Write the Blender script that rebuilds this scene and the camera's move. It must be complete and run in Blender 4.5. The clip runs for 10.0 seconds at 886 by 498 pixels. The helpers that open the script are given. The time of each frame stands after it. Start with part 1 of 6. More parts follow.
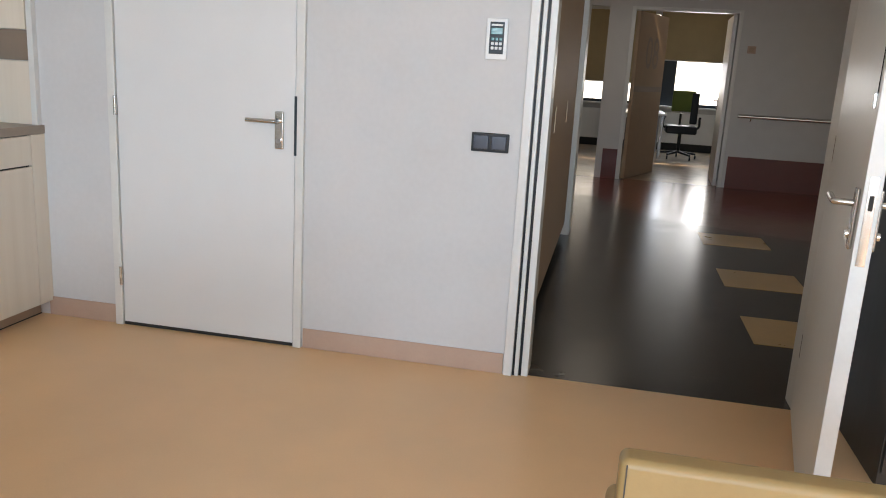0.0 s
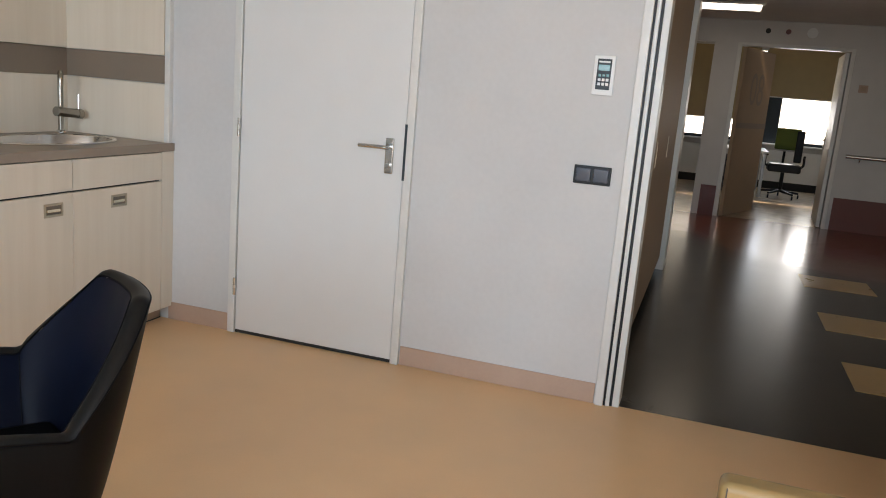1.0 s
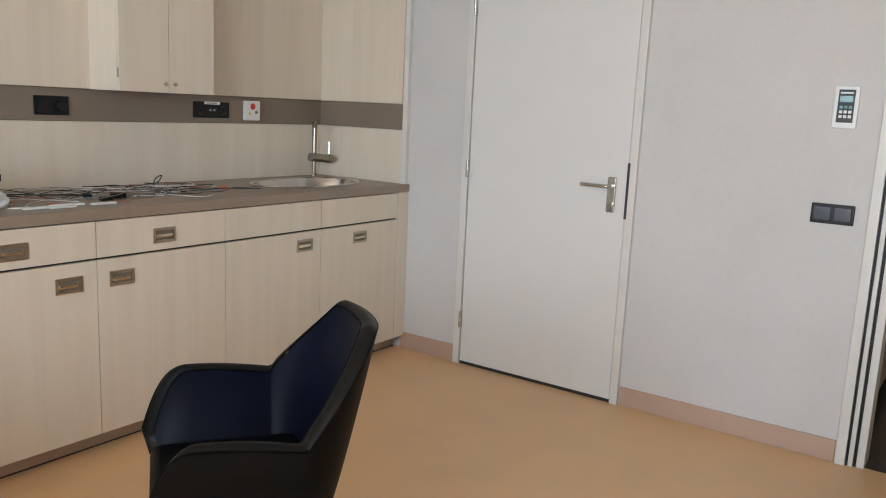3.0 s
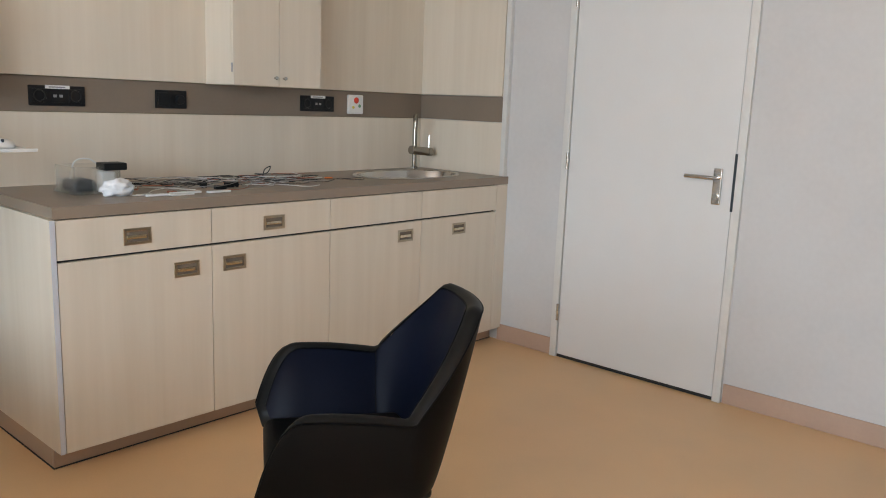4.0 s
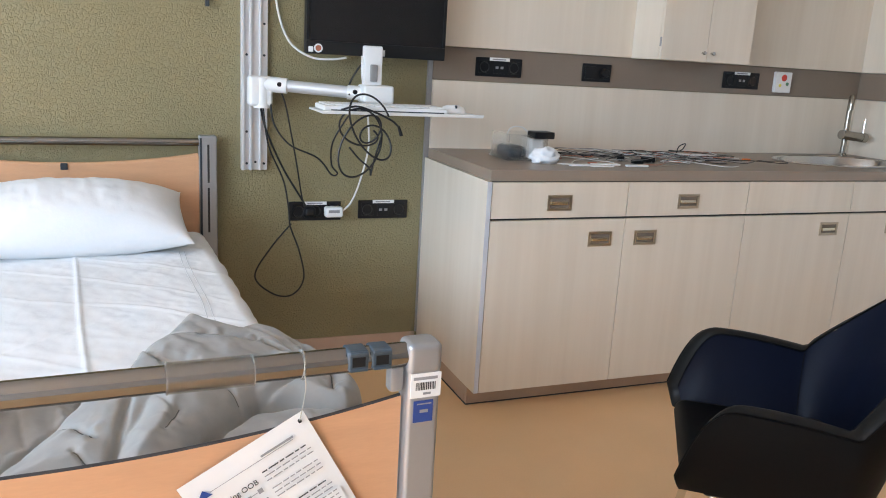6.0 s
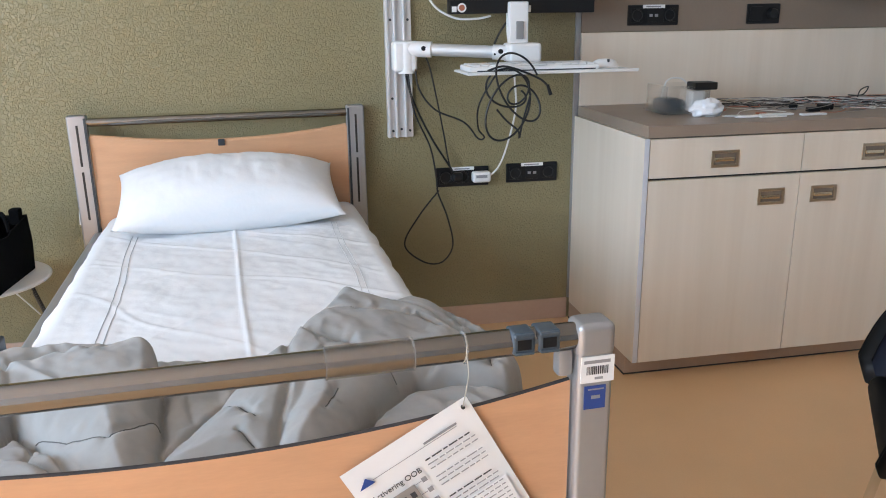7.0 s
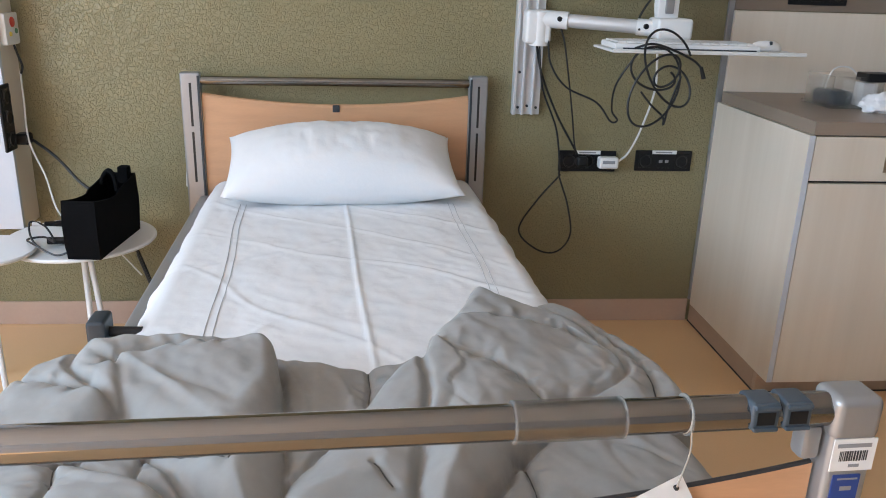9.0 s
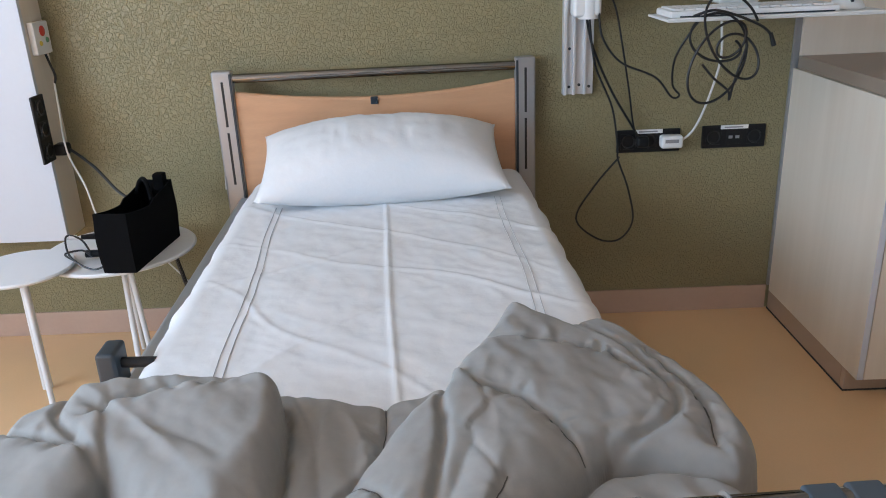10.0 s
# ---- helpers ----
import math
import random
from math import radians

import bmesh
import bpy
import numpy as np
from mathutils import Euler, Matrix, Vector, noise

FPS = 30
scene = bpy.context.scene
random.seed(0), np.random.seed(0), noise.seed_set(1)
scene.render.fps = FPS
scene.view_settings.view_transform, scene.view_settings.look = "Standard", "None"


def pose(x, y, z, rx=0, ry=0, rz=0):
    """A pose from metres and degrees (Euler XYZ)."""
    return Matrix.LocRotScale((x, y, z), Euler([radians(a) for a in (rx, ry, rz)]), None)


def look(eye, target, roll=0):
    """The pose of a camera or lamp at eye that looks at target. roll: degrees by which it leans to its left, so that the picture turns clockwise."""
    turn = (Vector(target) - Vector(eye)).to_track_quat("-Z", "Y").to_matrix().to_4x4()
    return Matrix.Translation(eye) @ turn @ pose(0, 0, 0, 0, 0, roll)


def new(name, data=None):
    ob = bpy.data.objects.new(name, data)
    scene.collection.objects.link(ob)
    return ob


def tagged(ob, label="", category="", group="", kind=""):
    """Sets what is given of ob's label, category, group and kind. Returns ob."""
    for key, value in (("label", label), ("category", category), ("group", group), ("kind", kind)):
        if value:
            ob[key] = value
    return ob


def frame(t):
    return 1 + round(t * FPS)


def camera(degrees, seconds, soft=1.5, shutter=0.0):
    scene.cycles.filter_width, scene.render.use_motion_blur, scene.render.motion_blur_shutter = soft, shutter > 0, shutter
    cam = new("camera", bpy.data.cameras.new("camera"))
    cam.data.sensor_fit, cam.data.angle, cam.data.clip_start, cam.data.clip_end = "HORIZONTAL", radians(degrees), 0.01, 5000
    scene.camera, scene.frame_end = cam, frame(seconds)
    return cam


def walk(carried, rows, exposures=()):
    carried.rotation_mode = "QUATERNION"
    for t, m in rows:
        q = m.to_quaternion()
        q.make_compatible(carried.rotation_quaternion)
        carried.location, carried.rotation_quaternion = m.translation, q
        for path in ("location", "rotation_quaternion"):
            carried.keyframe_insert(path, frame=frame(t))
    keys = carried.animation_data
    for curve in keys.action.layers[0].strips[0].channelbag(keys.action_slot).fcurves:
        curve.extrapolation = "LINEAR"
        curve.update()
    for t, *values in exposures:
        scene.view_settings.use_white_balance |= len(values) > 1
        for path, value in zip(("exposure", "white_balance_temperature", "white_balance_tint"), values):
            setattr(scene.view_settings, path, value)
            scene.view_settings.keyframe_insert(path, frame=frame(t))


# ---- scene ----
cam = camera(58.4, 10.0, soft=1.0)
PATH = [
    (0, (0.335, 0.871, 1.33), (-0.052, 2.78, 0.878), 3.3),
    (0.5, (0.297, 0.793, 1.354), (-0.277, 2.664, 0.941), 4.2),
    (1, (0.31, 0.749, 1.345), (-0.295, 2.612, 0.944), 4.8),
    (1.5, (0.376, 0.742, 1.360), (-0.451, 2.520, 0.970), 2.4),
    (2, (0.387, 0.731, 1.373), (-0.581, 2.446, 1.024), 2.4),
    (2.2, (0.372, 0.712, 1.373), (-0.679, 2.377, 1.021), 2.3),
    (3.3, (0.382, 0.707, 1.359), (-0.749, 2.319, 1.012), 2.7),
    (3.5, (0.375, 0.693, 1.344), (-0.758, 2.306, 1.008), 2.6),
    (4, (0.374, 0.666, 1.332), (-0.935, 2.134, 0.971), 2.2),
    (4.5, (0.343, 0.646, 1.32), (-1.079, 2.005, 0.959), 2.5),
    (5, (0.335, 0.633, 1.337), (-1.213, 1.842, 0.959), 2.2),
    (5.5, (0.301, 0.592, 1.326), (-1.363, 1.632, 0.941), 3.1),
    (6, (0.283, 0.529, 1.322), (-1.524, 1.249, 0.859), 3.3),
    (6.2, (0.274, 0.502, 1.324), (-1.553, 1.159, 0.845), 2.6),
    (7.3, (0.152, 0.557, 1.308), (-1.737, 0.828, 0.709), -2.3),
    (7.5, (0.137, 0.572, 1.304), (-1.75, 0.802, 0.683), -3.2),
    (8, (0.086, 0.563, 1.298), (-1.771, 0.817, 0.602), -2.9),
    (8.5, (0.015, 0.469, 1.321), (-1.845, 0.762, 0.648), 0.6),
    (9, (-0.059, 0.421, 1.311), (-1.945, 0.597, 0.668), 1.8),
    (9.5, (-0.182, 0.474, 1.349), (-2.057, 0.471, 0.653), -2.0),
    (10, (-0.237, 0.529, 1.327), (-2.109, 0.508, 0.623), -2.5),
]
walk(cam, [(t, look(eye, target, roll)) for t, eye, target, roll in PATH],
     exposures=[(0, 2.05, 7300, 15), (0.5, 1.9, 7500, 15), (4, 1.84, 7700, 15), (5.5, 2.08, 7350, 15), (6.2, 2.05, 6900, 15), (7.3, 1.84, 6900, 16), (8, 1.82, 7150, 16), (8.5, 1.76, 7100, 16), (10, 1.5, 6850, 16)])

# ---- world and large lights ----
world = bpy.data.worlds.new("sky")
scene.world = world
world.use_nodes = True
wn, wl = world.node_tree.nodes, world.node_tree.links
sky = wn.new("ShaderNodeTexSky")
sky.sky_type, sky.sun_disc = "NISHITA", False
sky.sun_elevation, sky.sun_rotation = radians(47.5), radians(197)
wl.new(sky.outputs[0], wn["Background"].inputs[0])
wn["Background"].inputs[1].default_value = 0.06

sun = new("sun", bpy.data.lights.new("sun", "SUN"))
sun.data.energy, sun.data.angle, sun.data.color = 5.0, radians(0.6), (1.0, 0.82, 0.58)
sun.matrix_world = look((0, 0, 8), (0.22, 0.70, 7.20))


def area(name, eye, target, w, h, power, color):
    ob = new(name, bpy.data.lights.new(name, "AREA"))
    ob.data.shape, ob.data.size, ob.data.size_y = "RECTANGLE", w, h
    ob.data.energy, ob.data.color = power, color
    ob.matrix_world = look(eye, target)
    return ob


area("window_skylight", (0.35, -2.58, 1.62), (0.35, 0, 1.45), 3.7, 1.5, 62, (0.52, 0.745, 1.0))
area("hall_window_skylight", (1.7, 16.4, 1.25), (1.3, 12, 0.4), 1.0, 0.75, 3.4, (0.72, 0.85, 1.0))

# ---- materials ----


def mat(name, color, rough=0.5, metal=0.0, var=0.06, scale=6.0, fine=80.0, bump=0.0, bump_scale=120.0, stretch=(1, 1, 1),
        trans=0.0, alpha=1.0, emit=None, strength=0.0, spec=0.5, rough_var=0.08, sheen=0.0, coat=0.0):
    """Principled surface with large and fine colour variation and an optional fine relief."""
    m = bpy.data.materials.new(name)
    m.use_nodes = True
    n, l = m.node_tree.nodes, m.node_tree.links
    p = n["Principled BSDF"]
    tc = n.new("ShaderNodeTexCoord")
    mp = n.new("ShaderNodeMapping")
    mp.inputs["Scale"].default_value = stretch
    l.new(tc.outputs["Object"], mp.inputs["Vector"])
    big, small = n.new("ShaderNodeTexNoise"), n.new("ShaderNodeTexNoise")
    big.inputs["Scale"].default_value, small.inputs["Scale"].default_value = scale, fine
    big.inputs["Detail"].default_value = small.inputs["Detail"].default_value = 4
    for t in (big, small):
        l.new(mp.outputs[0], t.inputs["Vector"])
    add = n.new("ShaderNodeMath")
    add.operation = "MULTIPLY_ADD"
    l.new(small.outputs["Fac"], add.inputs[0])
    add.inputs[1].default_value = 0.45
    l.new(big.outputs["Fac"], add.inputs[2])
    ramp = n.new("ShaderNodeMapRange")
    l.new(add.outputs[0], ramp.inputs["Value"])
    ramp.inputs["From Min"].default_value, ramp.inputs["From Max"].default_value = 0.45, 1.0
    ramp.inputs["To Min"].default_value, ramp.inputs["To Max"].default_value = 1 - var, 1 + var
    mul = n.new("ShaderNodeMix")
    mul.data_type, mul.blend_type = "RGBA", "MULTIPLY"
    mul.inputs[0].default_value = 1.0
    mul.inputs[6].default_value = (*color, 1)
    l.new(ramp.outputs[0], mul.inputs[7])
    l.new(mul.outputs[2], p.inputs["Base Color"])
    rr = n.new("ShaderNodeMapRange")
    l.new(big.outputs["Fac"], rr.inputs["Value"])
    rr.inputs["To Min"].default_value, rr.inputs["To Max"].default_value = max(0.02, rough - rough_var), min(1, rough + rough_var)
    l.new(rr.outputs[0], p.inputs["Roughness"])
    p.inputs["Metallic"].default_value = metal
    p.inputs["Specular IOR Level"].default_value = spec
    p.inputs["Transmission Weight"].default_value = trans
    p.inputs["Alpha"].default_value = alpha
    p.inputs["Sheen Weight"].default_value = sheen
    p.inputs["Coat Weight"].default_value = coat
    if emit:
        p.inputs["Emission Color"].default_value = (*emit, 1)
        p.inputs["Emission Strength"].default_value = strength
    if bump:
        bt = n.new("ShaderNodeTexNoise")
        bt.inputs["Scale"].default_value, bt.inputs["Detail"].default_value = bump_scale, 5
        l.new(mp.outputs[0], bt.inputs["Vector"])
        b = n.new("ShaderNodeBump")
        b.inputs["Strength"].default_value, b.inputs["Distance"].default_value = bump, 0.004
        l.new(bt.outputs["Fac"], b.inputs["Height"])
        l.new(b.outputs[0], p.inputs["Normal"])
    return m


def crackle(name, color, dark, scale, rough, depth, amount):
    """Vinyl wallcovering with an embossed, crazed relief."""
    m = mat(name, color, rough, var=0.05, scale=2.5, fine=40)
    n, l = m.node_tree.nodes, m.node_tree.links
    p, mp = n["Principled BSDF"], n["Mapping"]
    warp = n.new("ShaderNodeTexNoise")
    warp.inputs["Scale"].default_value, warp.inputs["Detail"].default_value = scale * 0.8, 3
    l.new(mp.outputs[0], warp.inputs["Vector"])
    mixv = n.new("ShaderNodeMix")
    mixv.data_type, mixv.blend_type = "RGBA", "LINEAR_LIGHT"
    mixv.inputs[0].default_value = 0.018
    l.new(mp.outputs[0], mixv.inputs[6])
    l.new(warp.outputs["Color"], mixv.inputs[7])
    vor = n.new("ShaderNodeTexVoronoi")
    vor.feature = "DISTANCE_TO_EDGE"
    vor.inputs["Scale"].default_value = scale
    l.new(mixv.outputs[2], vor.inputs["Vector"])
    edge = n.new("ShaderNodeMapRange")
    edge.interpolation_type = "SMOOTHSTEP"
    edge.inputs["From Max"].default_value = 0.13
    l.new(vor.outputs["Distance"], edge.inputs["Value"])
    grain = n.new("ShaderNodeTexNoise")
    grain.inputs["Scale"].default_value, grain.inputs["Detail"].default_value = scale * 4, 4
    l.new(mp.outputs[0], grain.inputs["Vector"])
    h = n.new("ShaderNodeMath")
    h.operation = "MULTIPLY_ADD"
    l.new(grain.outputs["Fac"], h.inputs[0])
    h.inputs[1].default_value = 0.35
    l.new(edge.outputs[0], h.inputs[2])
    b = n.new("ShaderNodeBump")
    b.inputs["Strength"].default_value, b.inputs["Distance"].default_value = depth, 0.006
    l.new(h.outputs[0], b.inputs["Height"])
    l.new(b.outputs[0], p.inputs["Normal"])
    base = p.inputs["Base Color"].links[0].from_socket
    tint = n.new("ShaderNodeMix")
    tint.data_type = "RGBA"
    inv = n.new("ShaderNodeMapRange")
    l.new(edge.outputs[0], inv.inputs["Value"])
    inv.inputs["To Min"].default_value, inv.inputs["To Max"].default_value = amount, 0.0
    l.new(inv.outputs[0], tint.inputs[0])
    l.new(base, tint.inputs[6])
    tint.inputs[7].default_value = (*dark, 1)
    l.new(tint.outputs[2], p.inputs["Base Color"])
    return m


def laminate(name, light, dark, rough=0.42, along=(16, 16, 0.75)):
    """Pale woodgrain laminate: soft upright streaks, shifted from board to board."""
    m = bpy.data.materials.new(name)
    m.use_nodes = True
    n, l = m.node_tree.nodes, m.node_tree.links
    p = n["Principled BSDF"]
    tc, info = n.new("ShaderNodeTexCoord"), n.new("ShaderNodeObjectInfo")
    off = n.new("ShaderNodeVectorMath")
    off.operation = "SCALE"
    off.inputs[0].default_value = (3.1, 4.7, 9.3)
    l.new(info.outputs["Random"], off.inputs["Scale"])
    addv = n.new("ShaderNodeVectorMath")
    l.new(tc.outputs["Object"], addv.inputs[0])
    l.new(off.outputs[0], addv.inputs[1])
    facs = []
    for k, d in ((1.0, 3), (0.28, 2), (5.0, 4)):
        mp = n.new("ShaderNodeMapping")
        mp.inputs["Scale"].default_value = tuple(a * k for a in along)
        l.new(addv.outputs[0], mp.inputs["Vector"])
        t = n.new("ShaderNodeTexNoise")
        t.inputs["Scale"].default_value, t.inputs["Detail"].default_value = 1.0, d
        l.new(mp.outputs[0], t.inputs["Vector"])
        facs.append(t)
    s1 = n.new("ShaderNodeMath")
    s1.operation = "MULTIPLY_ADD"
    l.new(facs[1].outputs["Fac"], s1.inputs[0])
    s1.inputs[1].default_value = 0.4
    l.new(facs[0].outputs["Fac"], s1.inputs[2])
    s2 = n.new("ShaderNodeMath")
    s2.operation = "MULTIPLY_ADD"
    l.new(facs[2].outputs["Fac"], s2.inputs[0])
    s2.inputs[1].default_value = 0.25
    l.new(s1.outputs[0], s2.inputs[2])
    ramp = n.new("ShaderNodeValToRGB")
    ramp.color_ramp.elements[0].position, ramp.color_ramp.elements[0].color = 0.22, (*dark, 1)
    ramp.color_ramp.elements[1].position, ramp.color_ramp.elements[1].color = 0.78, (*light, 1)
    half = n.new("ShaderNodeMath")
    half.operation = "MULTIPLY"
    half.inputs[1].default_value = 0.5
    l.new(s2.outputs[0], half.inputs[0])
    l.new(half.outputs[0], ramp.inputs[0])
    l.new(ramp.outputs[0], p.inputs["Base Color"])
    p.inputs["Roughness"].default_value = rough
    b = n.new("ShaderNodeBump")
    b.inputs["Strength"].default_value, b.inputs["Distance"].default_value = 0.12, 0.001
    l.new(facs[2].outputs["Fac"], b.inputs["Height"])
    l.new(b.outputs[0], p.inputs["Normal"])
    return m


M_floor = mat("sand_linoleum", (0.78, 0.49, 0.262), 0.33, var=0.05, scale=3, fine=160, bump=0.04, bump_scale=300)
M_cove = mat("rosy_linoleum_cove", (0.50, 0.345, 0.265), 0.45, var=0.05)
M_wall = crackle("white_textured_wallcovering", (0.635, 0.625, 0.62), (0.55, 0.54, 0.525), 160, 0.6, 0.2, 0.14)
M_green = crackle("olive_embossed_wallcovering", (0.275, 0.234, 0.124), (0.19, 0.156, 0.076), 62, 0.34, 0.6, 0.16)
M_ceil = mat("white_ceiling", (0.78, 0.78, 0.77), 0.8, var=0.03)
M_door = mat("white_door_paint", (0.73, 0.725, 0.715), 0.42, var=0.015, bump=0.02, bump_scale=200)
M_frame = mat("white_frame_enamel", (0.70, 0.685, 0.655), 0.35, var=0.04, scale=12)
M_lam = laminate("pale_woodgrain_laminate", (0.84, 0.755, 0.645), (0.69, 0.595, 0.48))
M_taupe = mat("taupe_laminate", (0.235, 0.180, 0.138), 0.45, var=0.05)
M_top = mat("taupe_worktop", (0.30, 0.232, 0.180), 0.38, var=0.06, fine=200)
M_plinth = mat("brown_plinth", (0.42, 0.29, 0.205), 0.45, var=0.06)
M_dark = mat("dark_gap", (0.03, 0.027, 0.025), 0.8)
M_steel = mat("brushed_steel", (0.56, 0.54, 0.515), 0.2, 1.0, var=0.04, rough_var=0.05)
M_bedtube = mat("worn_steel_tube", (0.25, 0.238, 0.226), 0.10, 1.0, var=0.06, scale=3, fine=60, stretch=(14, 0.6, 14), rough_var=0.03)
M_chrome = mat("chrome", (0.75, 0.74, 0.72), 0.1, 1.0, var=0.02)
M_bronze = mat("taupe_metal_handle", (0.52, 0.44, 0.335), 0.36, 1.0, var=0.06)
M_black = mat("black_plastic", (0.010, 0.010, 0.011), 0.42, var=0.1, spec=0.3)
M_cable = mat("black_cable", (0.012, 0.012, 0.013), 0.45)
M_navy = mat("navy_switch_rocker", (0.03, 0.035, 0.055), 0.3)
M_white = mat("white_plastic", (0.80, 0.80, 0.79), 0.38, var=0.02)
M_label = mat("white_label_paper", (0.80, 0.80, 0.79), 0.6, var=0.02)
M_ink = mat("dark_print", (0.05, 0.05, 0.055), 0.6)
M_greyink = mat("grey_print", (0.28, 0.28, 0.29), 0.6)
M_blue = mat("blue_sticker", (0.02, 0.06, 0.25), 0.4)
M_red = mat("red_button", (0.65, 0.06, 0.04), 0.4)
M_yellow = mat("yellow_button", (0.75, 0.6, 0.1), 0.4)
M_greenb = mat("green_button", (0.12, 0.28, 0.16), 0.4)
M_orange = mat("orange_print", (0.85, 0.22, 0.04), 0.55)
M_lcd = mat("lcd_display", (0.10, 0.26, 0.26), 0.2, var=0.05)
M_screen = mat("black_screen", (0.006, 0.006, 0.007), 0.16)
M_alu = mat("silver_grey_enamel", (0.36, 0.365, 0.37), 0.36, 0.55, var=0.04)
M_rail = mat("white_aluminium_rail", (0.66, 0.67, 0.68), 0.35, 0.35, var=0.03)
M_beech = mat("beech_veneer", (0.60, 0.33, 0.182), 0.4, var=0.07, scale=5, fine=60, stretch=(1, 1, 7))
M_edge = mat("dark_edge_band", (0.04, 0.035, 0.035), 0.5)
M_clamp = mat("slate_plastic", (0.026, 0.036, 0.045), 0.5)
M_slate = mat("blue_grey_plastic", (0.055, 0.078, 0.10), 0.45)
M_clear = mat("clear_plastic", (0.92, 0.92, 0.9), 0.12, trans=0.95, alpha=0.42)
M_sheet = mat("white_cotton", (0.78, 0.785, 0.79), 0.85, var=0.02, bump=0.12, bump_scale=70, sheen=0.2)
M_stitch = mat("grey_stitching", (0.42, 0.43, 0.45), 0.8)
M_duvet = mat("grey_quilt_fabric", (0.31, 0.302, 0.285), 0.9, var=0.07, scale=5, bump=0.16, bump_scale=38, sheen=0.15)
M_seam = mat("dark_quilt_seam", (0.10, 0.095, 0.09), 0.9)
M_leather = mat("black_leather", (0.0028, 0.0027, 0.0028), 0.5, var=0.12, bump=0.04, bump_scale=260, spec=0.10)
# black leather with the blue sky reflection inside the tub mixed into its colour
M_skyleather = mat("sky_tinted_black_leather", (0.0026, 0.0044, 0.0125), 0.46, var=0.12, bump=0.04, bump_scale=260, spec=0.14)
# lighter, glossier copy of the leather that paints the highlight along the rim
M_rimlight = mat("highlit_black_leather_rim", (0.005, 0.005, 0.0052), 0.42, var=0.12, bump=0.04, bump_scale=260, spec=0.22)
M_bag = mat("black_bag_fabric", (0.004, 0.004, 0.0045), 0.9, var=0.15, bump=0.3, bump_scale=300, spec=0.08)
M_tabletop = mat("white_powder_coat", (0.76, 0.76, 0.76), 0.4, var=0.02)
M_ochre = mat("ochre_vinyl", (0.31, 0.205, 0.085), 0.5, var=0.06, bump=0.08, bump_scale=200)
M_brown = mat("dark_brown_wood", (0.05, 0.036, 0.026), 0.5, var=0.2, stretch=(8, 8, 1))
M_hallfloor = mat("charcoal_hall_floor", (0.050, 0.044, 0.037), 0.24, var=0.55, scale=5, fine=34, rough_var=0.06)
M_tile = mat("ochre_floor_inlay", (0.60, 0.41, 0.19), 0.3, var=0.08)
M_redfloor = mat("rust_red_floor", (0.24, 0.065, 0.035), 0.2, var=0.08)
M_redskirt = mat("oxblood_wall_band", (0.13, 0.024, 0.017), 0.45, var=0.06)
M_hallwall = mat("hall_wall_paint", (0.62, 0.60, 0.585), 0.6, var=0.03)
M_blind = mat("tan_roller_blind", (0.42, 0.315, 0.17), 0.8, var=0.05)
M_officegreen = mat("green_mesh_fabric", (0.13, 0.175, 0.035), 0.8)
M_cloth = mat("white_tissue", (0.82, 0.82, 0.83), 0.85, bump=0.4, bump_scale=60)
M_redwire = mat("rust_red_wire", (0.42, 0.13, 0.07), 0.5)
M_whitewire = mat("white_wire", (0.72, 0.72, 0.7), 0.5)
M_greywire = mat("grey_wire", (0.30, 0.29, 0.28), 0.5)
M_lamp = mat("lit_diffuser", (0.9, 0.9, 0.88), 0.5, emit=(1.0, 0.95, 0.86), strength=0.8)
M_handlepan = mat("shaded_handle_pan", (0.19, 0.148, 0.112), 0.5, var=0.05)
M_string = mat("beige_string", (0.40, 0.37, 0.31), 0.8)
M_tapsteel = mat("dull_tap_steel", (0.34, 0.31, 0.27), 0.22, 1.0, var=0.04)
M_clearrim = mat("clear_plastic_rim", (0.40, 0.385, 0.36), 0.25, alpha=0.45)
M_front = mat("pale_grey_front", (0.60, 0.615, 0.65), 0.5, var=0.02)
M_brass = mat("pale_brass_grip", (0.72, 0.63, 0.47), 0.25, 1.0, var=0.03)
M_outside = mat("bright_outdoors", (0.6, 0.65, 0.7), 1.0, var=0.2, stretch=(3, 3, 0.3), emit=(0.80, 0.90, 1.0), strength=0.33)
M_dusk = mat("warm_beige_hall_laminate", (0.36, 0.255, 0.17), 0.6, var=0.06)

# ---- building helpers ----


def thing(name, loc, label, category, rz=0.0, group="", kind=""):
    ob = new(name)
    ob.empty_display_size = 0.05
    ob.matrix_world = pose(*loc, 0, 0, rz)
    return tagged(ob, label, category, group, kind)


def mesh_of(bm, name, material, smooth=35):
    bmesh.ops.recalc_face_normals(bm, faces=bm.faces)
    bm.normal_update()
    lean = []
    if smooth == 35:  # broad faces keep their own normal beside narrow rounded edges
        lim = math.cos(radians(36))
        area = {f: f.calc_area() for f in bm.faces}
        for f in bm.faces:
            n0 = f.normal
            for v in f.verts:
                n = Vector((0, 0, 0))
                for g in v.link_faces:
                    if g is f or g.normal.dot(n0) > lim:
                        n += g.normal * area[g]
                lean.append(n.normalized() if n.length > 1e-12 else n0.copy())
    me = bpy.data.meshes.new(name)
    bm.to_mesh(me)
    bm.free()
    me.materials.append(material)
    if smooth:
        me.polygons.foreach_set("use_smooth", [True] * len(me.polygons))
        me.set_sharp_from_angle(angle=radians(smooth))
    if lean and len(lean) == len(me.loops):
        me.normals_split_custom_set(lean)
    return me


